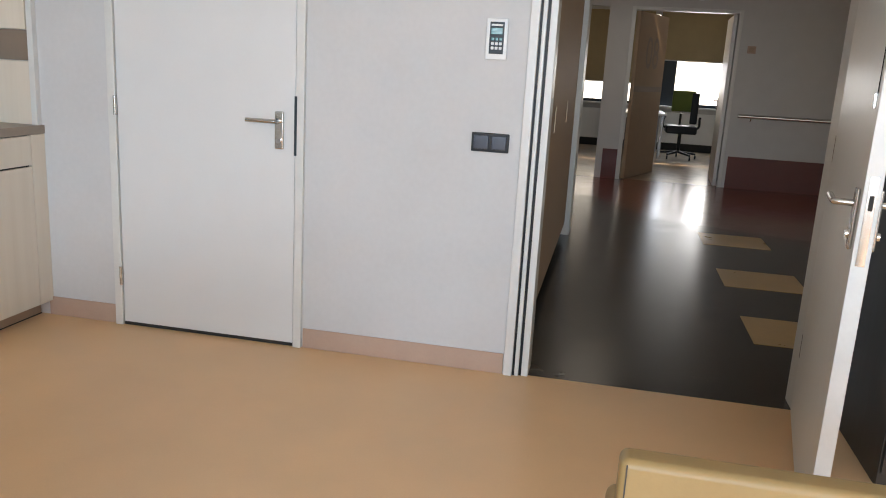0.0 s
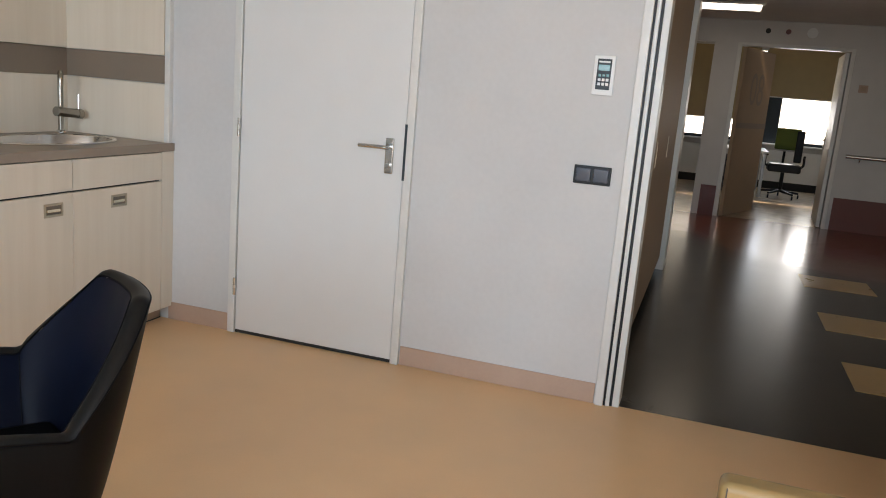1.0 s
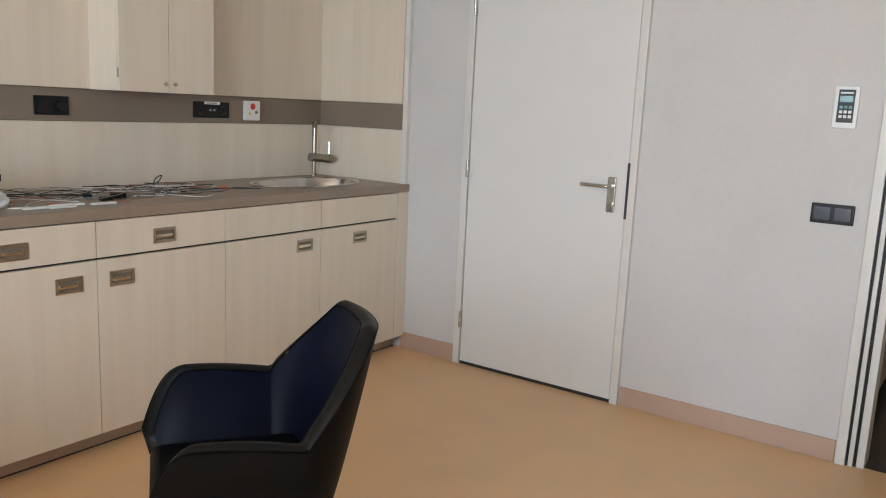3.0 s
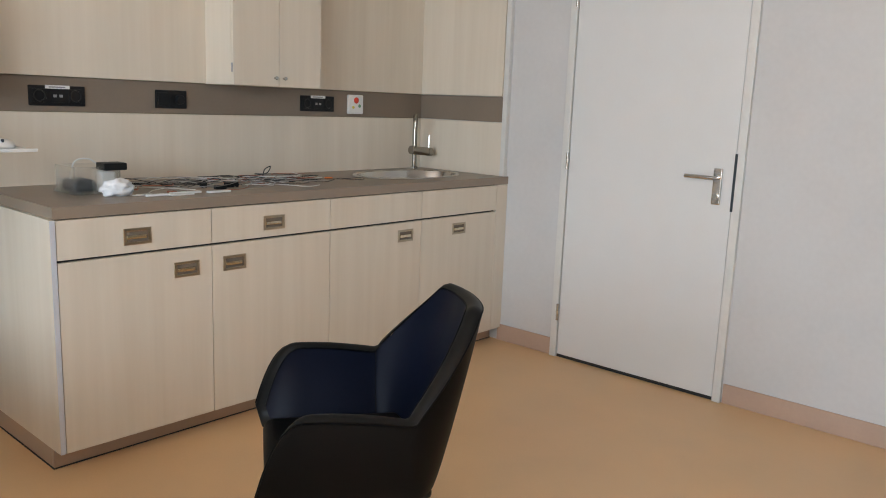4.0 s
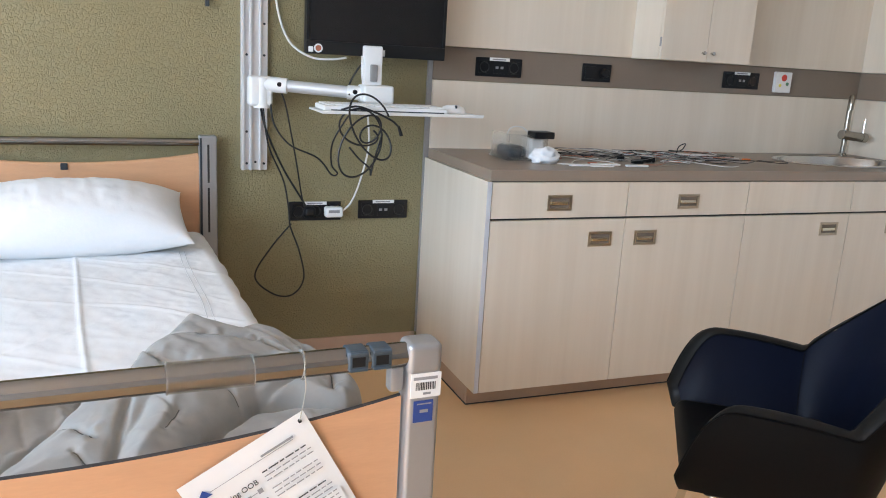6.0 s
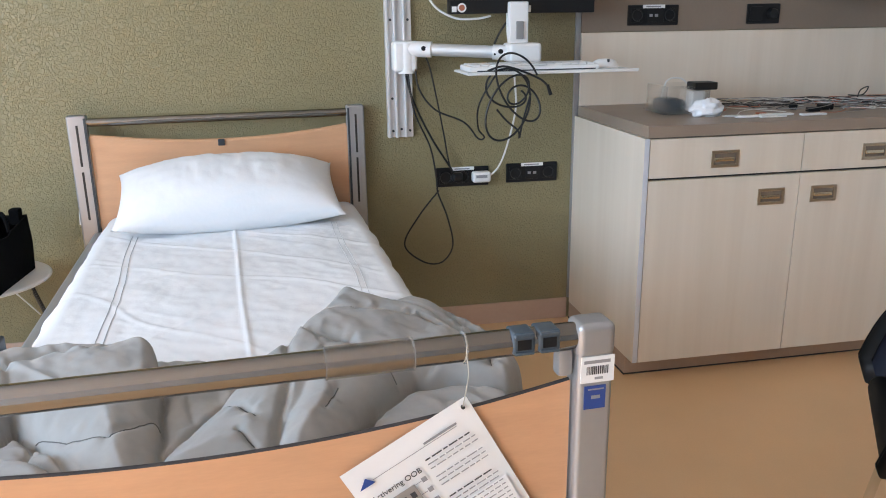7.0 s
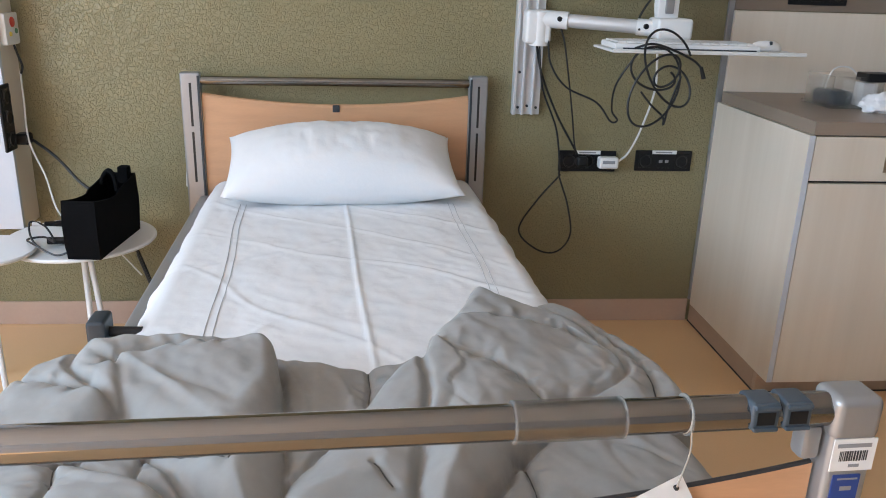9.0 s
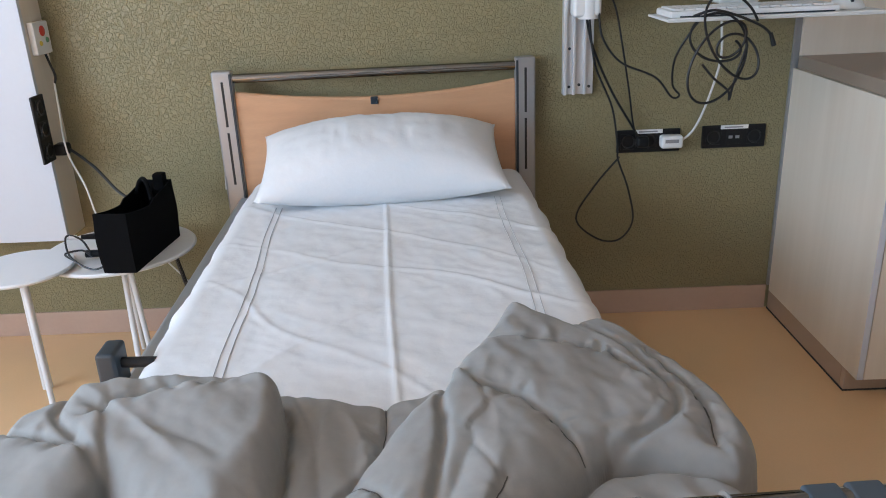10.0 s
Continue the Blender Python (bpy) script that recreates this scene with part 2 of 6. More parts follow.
def part(name, bm, material, parent, label="", local=False, smooth=35):
    """One mesh under a thing or part; coordinates are the world's unless local."""
    if parent and not local:
        base = parent
        m = Matrix.Identity(4)
        while base:
            m = base.matrix_basis @ m
            base = base.parent
        bm.transform(m.inverted())
    ob = new(name, mesh_of(bm, name, material, smooth))
    if parent:
        ob.parent = parent
    if label:
        ob["label"] = label
    return ob


def solid(name, bm, material, label="", category="", kind="", group="", smooth=35):
    """A thing made of one mesh, in world coordinates, with its origin at its base."""
    zs, c = min(v.co.z for v in bm.verts), Vector((0, 0, 0))
    for v in bm.verts:
        c += v.co
    c /= len(bm.verts)
    at = Vector((0, 0, 0)) if kind == "structure" else Vector((c.x, c.y, zs))
    bm.transform(Matrix.Translation(-at))
    ob = new(name, mesh_of(bm, name, material, smooth))
    ob.location = at
    return tagged(ob, label, category, group, kind)


def box(bm, lo, hi, bev=0.0, seg=2, m=None):
    t = bmesh.new()
    bmesh.ops.create_cube(t, size=1)
    s = [hi[i] - lo[i] for i in range(3)]
    c = [(hi[i] + lo[i]) / 2 for i in range(3)]
    t.transform(Matrix.Translation(c) @ Matrix.Diagonal((*s, 1)))
    if bev:
        bmesh.ops.bevel(t, geom=t.edges[:], offset=min(bev, 0.45 * min(abs(a) for a in s)), segments=seg, affect="EDGES", profile=0.5)
    if m:
        t.transform(m)
    merge(bm, t)
    return bm


def merge(bm, t):
    me = bpy.data.meshes.new("tmp")
    t.to_mesh(me)
    t.free()
    bm.from_mesh(me)
    bpy.data.meshes.remove(me)


def bx(lo, hi, bev=0.003, seg=2, m=None):
    return box(bmesh.new(), lo, hi, bev, seg, m)


def spline(pts, per=8):
    pts = [Vector(p) for p in pts]
    if len(pts) < 3:
        return pts
    out = []
    for i in range(len(pts) - 1):
        p0, p1, p2, p3 = pts[max(i - 1, 0)], pts[i], pts[i + 1], pts[min(i + 2, len(pts) - 1)]
        for k in range(per):
            t = k / per
            out.append(0.5 * (2 * p1 + (p2 - p0) * t + (2 * p0 - 5 * p1 + 4 * p2 - p3) * t * t + (3 * p1 - p0 - 3 * p2 + p3) * t ** 3))
    return out + [pts[-1]]


def tube(bm, pts, r, n=8, curve=True, per=8):
    """A round bar or cable through the points; r is one radius or one for each end."""
    path = spline(pts, per) if curve else [Vector(p) for p in pts]
    r0, r1 = r if isinstance(r, tuple) else (r, r)
    rings, up = [], None
    for i, p in enumerate(path):
        d = (path[min(i + 1, len(path) - 1)] - path[max(i - 1, 0)]).normalized()
        if up is None:
            up = d.orthogonal().normalized()
        up = (up - d * up.dot(d)).normalized() if (up - d * up.dot(d)).length > 1e-5 else d.orthogonal().normalized()
        side = d.cross(up)
        rad = r0 + (r1 - r0) * i / max(1, len(path) - 1)
        rings.append([bm.verts.new(p + (up * math.cos(a) + side * math.sin(a)) * rad) for a in [2 * math.pi * k / n for k in range(n)]])
    for a, b in zip(rings, rings[1:]):
        for k in range(n):
            bm.faces.new((a[k], a[(k + 1) % n], b[(k + 1) % n], b[k]))
    bm.faces.new(rings[0])
    bm.faces.new(rings[-1][::-1])
    return bm


def tb(pts, r, n=8, curve=True, per=8):
    return tube(bmesh.new(), pts, r, n, curve, per)


def lathe(profile, centre, n=32, m=None, sx=1.0, sy=1.0):
    """Turns (radius, height) pairs about a vertical axis."""
    bm = bmesh.new()
    rings = []
    for r, z in profile:
        if r < 1e-6:
            rings.append([bm.verts.new((0, 0, z))])
        else:
            rings.append([bm.verts.new((r * sx * math.cos(2 * math.pi * k / n), r * sy * math.sin(2 * math.pi * k / n), z)) for k in range(n)])
    for a, b in zip(rings, rings[1:]):
        for k in range(n):
            va, vb = (a[k % len(a)], a[(k + 1) % len(a)]), (b[(k + 1) % len(b)], b[k % len(b)])
            vs = []
            for v in va + vb:
                if v not in vs:
                    vs.append(v)
            if len(vs) > 2:
                bm.faces.new(vs)
    bm.transform(Matrix.Translation(centre) @ (m or Matrix.Identity(4)))
    return bm


def sheet_grid(fn, nu, nv):
    bm = bmesh.new()
    vs = [[bm.verts.new(fn(i / nu, j / nv)) for j in range(nv + 1)] for i in range(nu + 1)]
    for i in range(nu):
        for j in range(nv):
            bm.faces.new((vs[i][j], vs[i + 1][j], vs[i + 1][j + 1], vs[i][j + 1]))
    return bm


def letters(name, text, size, m, material, parent, label=""):
    cu = bpy.data.curves.new(name, "FONT")
    cu.body, cu.size, cu.extrude = text, size, 0.0004
    cu.align_x, cu.align_y = "CENTER", "CENTER"
    cu.materials.append(material)
    ob = new(name, cu)
    ob.parent = parent
    base, inv = parent, Matrix.Identity(4)
    while base:
        inv = base.matrix_basis @ inv
        base = base.parent
    ob.matrix_basis = inv.inverted() @ m
    if label:
        ob["label"] = label
    return ob

# ---- the room's shell ----
XW, YN, XE, YS, ZC = -3.0, 4.2, 2.4, -2.62, 2.62
S = "structure"
solid("floor", bx((XW - 0.1, YS - 0.2, -0.12), (XE + 0.2, YN + 0.02, 0.0), 0), M_floor, "sand-coloured smooth linoleum floor with a soft sheen", "floor", S)
solid("ceiling", bx((XW - 0.1, YS - 0.2, ZC), (XE + 0.2, YN + 0.14, ZC + 0.1), 0), M_ceil, "plain white ceiling", "ceiling", S)
solid("wall_west", bx((XW - 0.12, YS - 0.2, 0.0), (XW, YN + 0.14, ZC), 0), M_green, "olive green wall with an embossed crazed covering", "wall", S)
bm = bmesh.new()
box(bm, (XW, YN, 0), (-1.953, YN + 0.12, ZC))
box(bm, (-1.953, YN, 2.135), (-0.99, YN + 0.12, ZC))
box(bm, (-0.99, YN, 0), (-0.033, YN + 0.12, ZC))
box(bm, (-0.033, YN, 2.2), (1.27, YN + 0.12, ZC))
box(bm, (1.27, YN, 0), (XE, YN + 0.12, ZC))
solid("wall_north", bm, M_wall, "off-white wall with a finely textured covering", "wall", S)
solid("wall_east", bx((XE, YS - 0.2, 0), (XE + 0.12, YN + 0.12, ZC), 0), M_wall, "off-white textured wall", "wall", S)
bm = bmesh.new()
box(bm, (XW, YS - 0.14, 0), (XE, YS, 0.85))
box(bm, (XW, YS - 0.14, 2.42), (XE, YS, ZC))
box(bm, (XW, YS - 0.14, 0.85), (-1.55, YS, 2.42))
box(bm, (2.25, YS - 0.14, 0.85), (XE, YS, 2.42))
solid("wall_south", bm, M_wall, "off-white window wall", "wall", S)
win = thing("window_1", (-0.6, YS - 0.07, 0.85), "wide window with white frames in the outer wall", "window", kind=S)
for a in (-1.55, -0.31, 0.93, 2.19):
    part("mullion", bx((a, YS - 0.11, 0.85), (a + 0.06, YS - 0.04, 2.42), 0.004), M_frame, win)
for a in (0.85, 2.36):
    part("frame_rail", bx((-1.49, YS - 0.108, a), (2.19, YS - 0.042, a + 0.06), 0.004), M_frame, win)


def baseboard(lo, hi):
    solid("baseboard", bx(lo, hi, 0.003), M_cove, "rosy brown linoleum skirting turned up from the floor", "baseboard", S)


baseboard((-2.33, YN - 0.008, 0.0), (-1.957, YN, 0.095))
baseboard((-0.986, YN - 0.008, 0.0), (-0.037, YN, 0.095))
baseboard((1.275, YN - 0.008, 0.0), (1.33, YN, 0.095))
baseboard((XW, YS + 0.004, 0.0), (XW + 0.008, 1.715, 0.095))
solid("trim", bx((XW, 1.715, 0.095), (XW + 0.014, 1.737, ZC), 0.002), M_alu, "slim grey metal edging beside the kitchen panel", "trim", S)

# white flush door
door = thing("door_1", (-1.47, YN, 0.0), "closed white flush door in a white steel frame", "door", kind=S)
leaf = part("door_leaf", bx((-1.909, YN - 0.012, 0.018), (-1.034, YN + 0.03, 2.10), 0.002), M_door, door)
part("door_stile", bx((-1.953, YN - 0.022, 0.0), (-1.913, YN + 0.12, 2.135), 0.004), M_frame, door)
part("door_stile", bx((-1.030, YN - 0.022, 0.0), (-0.990, YN + 0.12, 2.135), 0.004), M_frame, door)
part("door_head", bx((-1.913, YN - 0.022, 2.104), (-1.030, YN + 0.12, 2.135), 0.004), M_frame, door)
part("threshold", bx((-1.913, YN - 0.006, 0.0), (-1.030, YN + 0.1, 0.015), 0.0), M_dark, door, "dark shadow gap strip under the door")
part("strike_plate", bx((-1.0335, YN - 0.026, 0.90), (-1.022, YN - 0.0215, 1.16), 0.001), M_clamp, door)
for z in (1.88, 1.065, 0.252):
    hg = part("hinge", tb([(-1.912, YN - 0.026, z - 0.045), (-1.912, YN - 0.026, z + 0.045)], 0.008, 12, False), M_steel, door, "steel barrel hinge")
    part("hinge_knuckle", tb([(-1.912, YN - 0.026, z - 0.008), (-1.912, YN - 0.026, z + 0.008)], 0.0095, 12, False), M_chrome, hg)


def lever_set(parent, at, turn, mirror=1):
    """Steel back plate, lever and cylinder; at is the lever's root on the leaf, turn maps local x along the leaf and -y out of it."""
    m = Matrix.Translation(at) @ turn
    pl = part("handle_plate", bx((-0.021, -0.012, -0.125), (0.021, 0.0, 0.042), 0.01, 3, m), M_steel, parent, "brushed steel back plate")
    bm = tb([(0, -0.008, 0), (0, -0.05, 0), (-0.02 * mirror, -0.06, 0), (-0.135 * mirror, -0.06, 0)], 0.0095, 14)
    bm.transform(m)
    part("handle_lever", bm, M_steel, pl, "brushed steel lever")
    bm = tb([(0, -0.004, -0.085), (0, -0.02, -0.085)], 0.0125, 18, False)
    bm.transform(m)
    part("lock_cylinder", bm, M_chrome, pl)


lever_set(leaf, (-1.106, YN - 0.012, 1.048), Matrix.Identity(4))

# wide opening to the hall, with its grooved jamb and open leaf
jamb = thing("door_2", (0.6, YN, 0.0), "wide white door standing open to the hall", "door", kind=S)
part("jamb_casing", bx((-0.033, YN - 0.02, 0), (0.006, YN + 0.14, 2.2), 0.004), M_frame, jamb)
part("seal_strip", bx((0.006, YN - 0.004, 0), (0.016, YN + 0.138, 2.2), 0.0), M_black, jamb, "black rubber seal")
part("jamb_rib", bx((0.016, YN - 0.008, 0), (0.034, YN + 0.14, 2.2), 0.003), M_frame, jamb)
part("seal_strip", bx((0.034, YN + 0.004, 0), (0.046, YN + 0.138, 2.2), 0.0), M_black, jamb, "black rubber seal")
part("jamb_rib", bx((0.046, YN + 0.0, 0), (0.076, YN + 0.14, 2.2), 0.003), M_frame, jamb)
part("jamb_casing", bx((1.185, YN - 0.02, 0), (1.27, YN + 0.14, 2.2), 0.004), M_frame, jamb)
part("head_casing", bx((0.076, YN - 0.02, 2.15), (1.185, YN + 0.14, 2.2), 0.004), M_frame, jamb)
T = pose(1.172, 4.172, 0.012, 0, 0, -99.8)
lf = part("door_leaf", bx((0, 0.0, 0), (1.09, 0.045, 2.12), 0.004, 2, T), M_frame, jamb, "open white wide door leaf with worn edges")
part("lock_forend", bx((1.089, 0.011, 0.86), (1.0925, 0.034, 1.10), 0.0015, 2, T), M_steel, lf, "steel lock forend plate")
part("latch", bx((1.0905, 0.017, 1.01), (1.098, 0.028, 1.05), 0.002, 2, T), M_dark, lf)
part("edge_guard", bx((1.040, -0.002, 1.30), (1.046, 0.001, 1.62), 0.0, 2, T), M_dark, lf, "thin dark groove strip")
part("edge_guard_end", bx((1.036, -0.008, 1.27), (1.050, 0.001, 1.31), 0.002, 2, T), M_steel, lf)
lever_set(lf, T @ Vector((1.03, 0.0, 1.02)), T.to_3x3().to_4x4())
lever_set(lf, T @ Vector((1.03, 0.045, 1.02)), T.to_3x3().to_4x4() @ pose(0, 0, 0, 0, 0, 180), -1)
for z in (0.3, 1.1, 1.85):
    part("hinge", tb([(1.178, YN - 0.03, z - 0.05), (1.178, YN - 0.03, z + 0.05)], 0.008, 10, False), M_steel, jamb)

# switches and thermostat
sw = thing("light_switch", (-0.163, YN, 0.982), "black double rocker light switch on the white wall", "switch")
part("switch_frame", bx((-0.243, YN - 0.010, 0.982), (-0.083, YN, 1.062), 0.004), M_black, sw)
for a in (-0.232, -0.157):
    part("rocker", bx((a, YN - 0.016, 0.994), (a + 0.063, YN - 0.008, 1.051), 0.003), M_navy, sw, "dark blue-black rocker")
th = thing("thermostat", (-0.165, YN, 1.362), "white wall control panel with small display and keys", "control panel")
part("panel_plate", bx((-0.209, YN - 0.012, 1.362), (-0.120, YN, 1.526), 0.004), M_white, th)
part("panel_face", bx((-0.194, YN - 0.016, 1.385), (-0.135, YN - 0.011, 1.512), 0.002), M_clamp, th, "slate grey key field")
part("display", bx((-0.188, YN - 0.019, 1.463), (-0.141, YN - 0.015, 1.488), 0.001), M_lcd, th, "pale green display")
part("title_bar", bx((-0.188, YN - 0.0185, 1.496), (-0.141, YN - 0.015, 1.503), 0.0), M_label, th)
for r, z in enumerate((1.438, 1.420, 1.402)):
    for k in range(3):
        part("key", bx((-0.186 + 0.0165 * k, YN - 0.019, z), (-0.174 + 0.0165 * k, YN - 0.015, z + 0.012), 0.002), M_white if r else M_lcd, th)

# ---- kitchenette ----
KX, FX, KY0 = -2.982, -2.330, 1.742
solid("wall_panel", bx((XW, 1.738, 0.935), (-2.976, YN, 1.238), 0.002), M_lam, "pale woodgrain splashback panel behind the worktop", "wall panel", S)
solid("wall_panel", bx((XW, 1.738, 1.2405), (-2.985, YN, 1.379), 0.0), M_taupe, "taupe strip panel carrying the sockets", "wall panel", S)
solid("wall_panel", bx((XW, 1.738, 1.381), (-2.964, YN, ZC), 0.002), M_lam, "pale woodgrain panel above the worktop", "wall panel", S)
solid("wall_panel", bx((-2.976, YN - 0.024, 0.935), (-2.355, YN, 1.238), 0.002), M_lam, "pale woodgrain side panel beside the sink", "wall panel", S)
solid("wall_panel", bx((-2.985, YN - 0.015, 1.2405), (-2.358, YN, 1.379), 0.0), M_taupe, "taupe strip on the side panel", "wall panel", S)
solid("wall_panel", bx((-2.964, YN - 0.036, 1.381), (-2.355, YN, ZC), 0.002), M_lam, "pale woodgrain side panel", "wall panel", S)
solid("trim", bx((-2.353, YN - 0.03, 0.095), (-2.322, YN, ZC), 0.003), M_frame, "white upright edge trim", "trim", S)


def pull(parent, y, z, w=0.105, h=0.06):
    """Recessed rectangular cup pull, centred at y, z on the front."""
    bm = bmesh.new()
    t, x = 0.011, FX + 0.0185
    box(bm, (x, y - w / 2, z - h / 2), (x + 0.004, y + w / 2, z - h / 2 + t), 0.0015)
    box(bm, (x, y - w / 2, z + h / 2 - t), (x + 0.004, y + w / 2, z + h / 2), 0.0015)
    box(bm, (x, y - w / 2, z - h / 2 + t), (x + 0.004, y - w / 2 + t, z + h / 2 - t), 0.001)
    box(bm, (x, y + w / 2 - t, z - h / 2 + t), (x + 0.004, y + w / 2, z + h / 2 - t), 0.001)
    hd = part("handle", bm, M_bronze, parent, "recessed taupe metal pull")
    # flat pan, its dark brown stands for the shade inside the recess
    part("handle_pan", bx((x - 0.0005, y - w / 2 + t, z - h / 2 + t), (x + 0.0008, y + w / 2 - t, z + h / 2 - t), 0.0), M_handlepan, hd)
    part("handle_grip", bx((x + 0.001, y - w / 2 + t, z - 0.008), (x + 0.010, y + w / 2 - t - 0.010, z + 0.006), 0.003), M_brass, hd)


ZB, ZG, ZT = 0.076, 0.759, 0.903
for y0, y1, drawer, door_y in ((1.742, 2.328, 2.037, 2.230), (2.328, 2.921, 2.631, 2.440), (2.921, 3.508, None, 3.408), (3.508, 4.105, None, 3.806)):
    un = thing("base_cabinet", (FX - 0.3, (y0 + y1) / 2, 0.0), "pale woodgrain base cabinet with a drawer and a door" if drawer else "pale woodgrain sink cabinet with a fixed panel and a door", "cabinet", group="kitchenette base cabinets")
    part("body", bx((XW + 0.03, y0 + 0.001, ZB), (FX, y1 - 0.001, ZT), 0.0), M_lam, un)
    part("gap_shadow", bx((FX, y0 + 0.001, ZB + 0.004), (FX + 0.0015, y1 - 0.001, ZT - 0.001), 0.0), M_dark, un)
    fr = part("drawer_front" if drawer else "fixed_panel", bx((FX + 0.002, y0 + 0.0015, ZG + 0.005), (FX + 0.019, y1 - 0.0015, ZT - 0.003), 0.0012), M_lam, un)
    dr = part("cabinet_door", bx((FX + 0.002, y0 + 0.0015, ZB), (FX + 0.019, y1 - 0.0015, ZG - 0.004), 0.0012), M_lam, un)
    if drawer:
        pull(fr, drawer - 0.011, 0.822)
    pull(dr, door_y - 0.011, 0.677 if drawer else 0.690)
solid("filler_panel", bx((XW + 0.03, 4.106, ZB), (FX + 0.019, YN - 0.001, ZT), 0.0012), M_lam, "narrow pale woodgrain filler beside the wall", "panel")
ep = solid("end_panel", bx((XW + 0.014, 1.722, ZB), (FX + 0.019, 1.741, ZT), 0.0012), M_lam, "pale woodgrain end panel of the kitchenette", "panel")
part("edge_band", bx((FX + 0.0191, 1.7225, ZB + 0.001), (FX + 0.0205, 1.7405, ZT - 0.001), 0.0004), M_front, ep, "pale edge band")
pl = thing("cabinet_plinth", (FX - 0.3, 2.9, 0.0), "brown plinth under the base cabinets", "plinth")
part("plinth_front", bx((FX - 0.075, 1.7245, 0.0), (FX - 0.05, YN - 0.01, ZB), 0.002), M_plinth, pl)
part("plinth_end", bx((XW + 0.01, 1.7245, 0.0), (FX - 0.0755, 1.737, ZB - 0.002), 0.002), M_plinth, pl)
# thin dark strips where the plinth meets the floor
part("floor_line", bx((XW + 0.01, 1.7215, 0.0), (FX - 0.047, 1.7243, 0.005), 0.0), M_dark, pl, "thin dark line along the floor")
part("floor_line", bx((FX - 0.0498, 1.7245, 0.0), (FX - 0.047, YN - 0.01, 0.005), 0.0), M_dark, pl, "thin dark line along the floor")

# worktop with an oval cut-out
SX, SY, RX, RY = -2.640, 3.735, 0.205, 0.335


def worktop():
    bm = bmesh.new()
    lo, hi, n = (XW + 0.022, 1.733), (FX + 0.022, YN - 0.001), 64
    z0, z1 = ZT + 0.002, 0.945
    corners = [math.atan2((y - SY) / RY, (x - SX) / RX) for x in (lo[0], hi[0]) for y in (lo[1], hi[1])]
    angs = sorted([2 * math.pi * k / n - math.pi for k in range(n)] + corners)
    ring = {}
    for z in (z0, z1):
        inner, outer = [], []
        for a in angs:
            dx, dy = RX * math.cos(a), RY * math.sin(a)
            s = min(((hi[0] if dx > 0 else lo[0]) - SX) / dx if abs(dx) > 1e-9 else 1e9, ((hi[1] if dy > 0 else lo[1]) - SY) / dy if abs(dy) > 1e-9 else 1e9)
            inner.append(bm.verts.new((SX + dx, SY + dy, z)))
            outer.append(bm.verts.new((SX + dx * s, SY + dy * s, z)))
        ring[z] = (inner, outer)
    m = len(angs)
    for k in range(m):
        j = (k + 1) % m
        for z in (z0, z1):
            i, o = ring[z]
            bm.faces.new((i[k], o[k], o[j], i[j]))
        for w in (0, 1):
            a, b = ring[z0][w], ring[z1][w]
            bm.faces.new((a[k], a[j], b[j], b[k]))
    return bm


solid("worktop", worktop(), M_top, "taupe laminate worktop with an inset sink", "worktop", smooth=20)
sink = thing("sink", (SX, SY, 0.77), "oval stainless steel inset sink", "sink")
prof = [(1.045, 0.002), (1.04, 0.006), (0.99, 0.007), (0.965, 0.003), (0.93, -0.03), (0.86, -0.12), (0.7, -0.155), (0.12, -0.165), (0.0, -0.166)]
part("basin", lathe([(r, z) for r, z in prof], (SX, SY, 0.945), 56, None, RX, RY), M_steel, sink)
part("drain", lathe([(0.0, 0.0), (0.03, 0.001), (0.034, 0.003), (0.04, 0.0)], (SX + 0.02, SY, 0.781), 24), M_chrome, sink)
tx, ty = -2.855, 4.005
tap = thing("mixer_tap", (tx, ty, 0.945), "chrome mixer tap with a hooked spout", "tap")
part("tap_base", lathe([(0.026, 0), (0.026, 0.012), (0.018, 0.02)], (tx, ty, 0.945), 24), M_chrome, tap)
part("spout", tb([(tx, ty, 0.955), (tx, ty, 1.10), (tx, ty, 1.21), (tx + 0.012, ty - 0.012, 1.245), (tx + 0.035, ty - 0.035, 1.253), (tx + 0.055, ty - 0.055, 1.235), (tx + 0.058, ty - 0.058, 1.19)], 0.0135, 16), M_tapsteel, tap)
vb = part("valve_body", tb([(tx + 0.02, ty - 0.05, 1.062), (tx + 0.02, ty + 0.085, 1.050)], 0.024, 24, False), M_tapsteel, tap)
part("valve_cap", tb([(tx + 0.02, ty + 0.085, 1.050), (tx + 0.02, ty + 0.118, 1.047)], 0.0255, 24, False), M_tapsteel, vb)
part("lever", tb([(tx + 0.02, ty + 0.10, 1.065), (tx + 0.015, ty + 0.105, 1.145)], 0.0045, 10, False), M_chrome, vb)

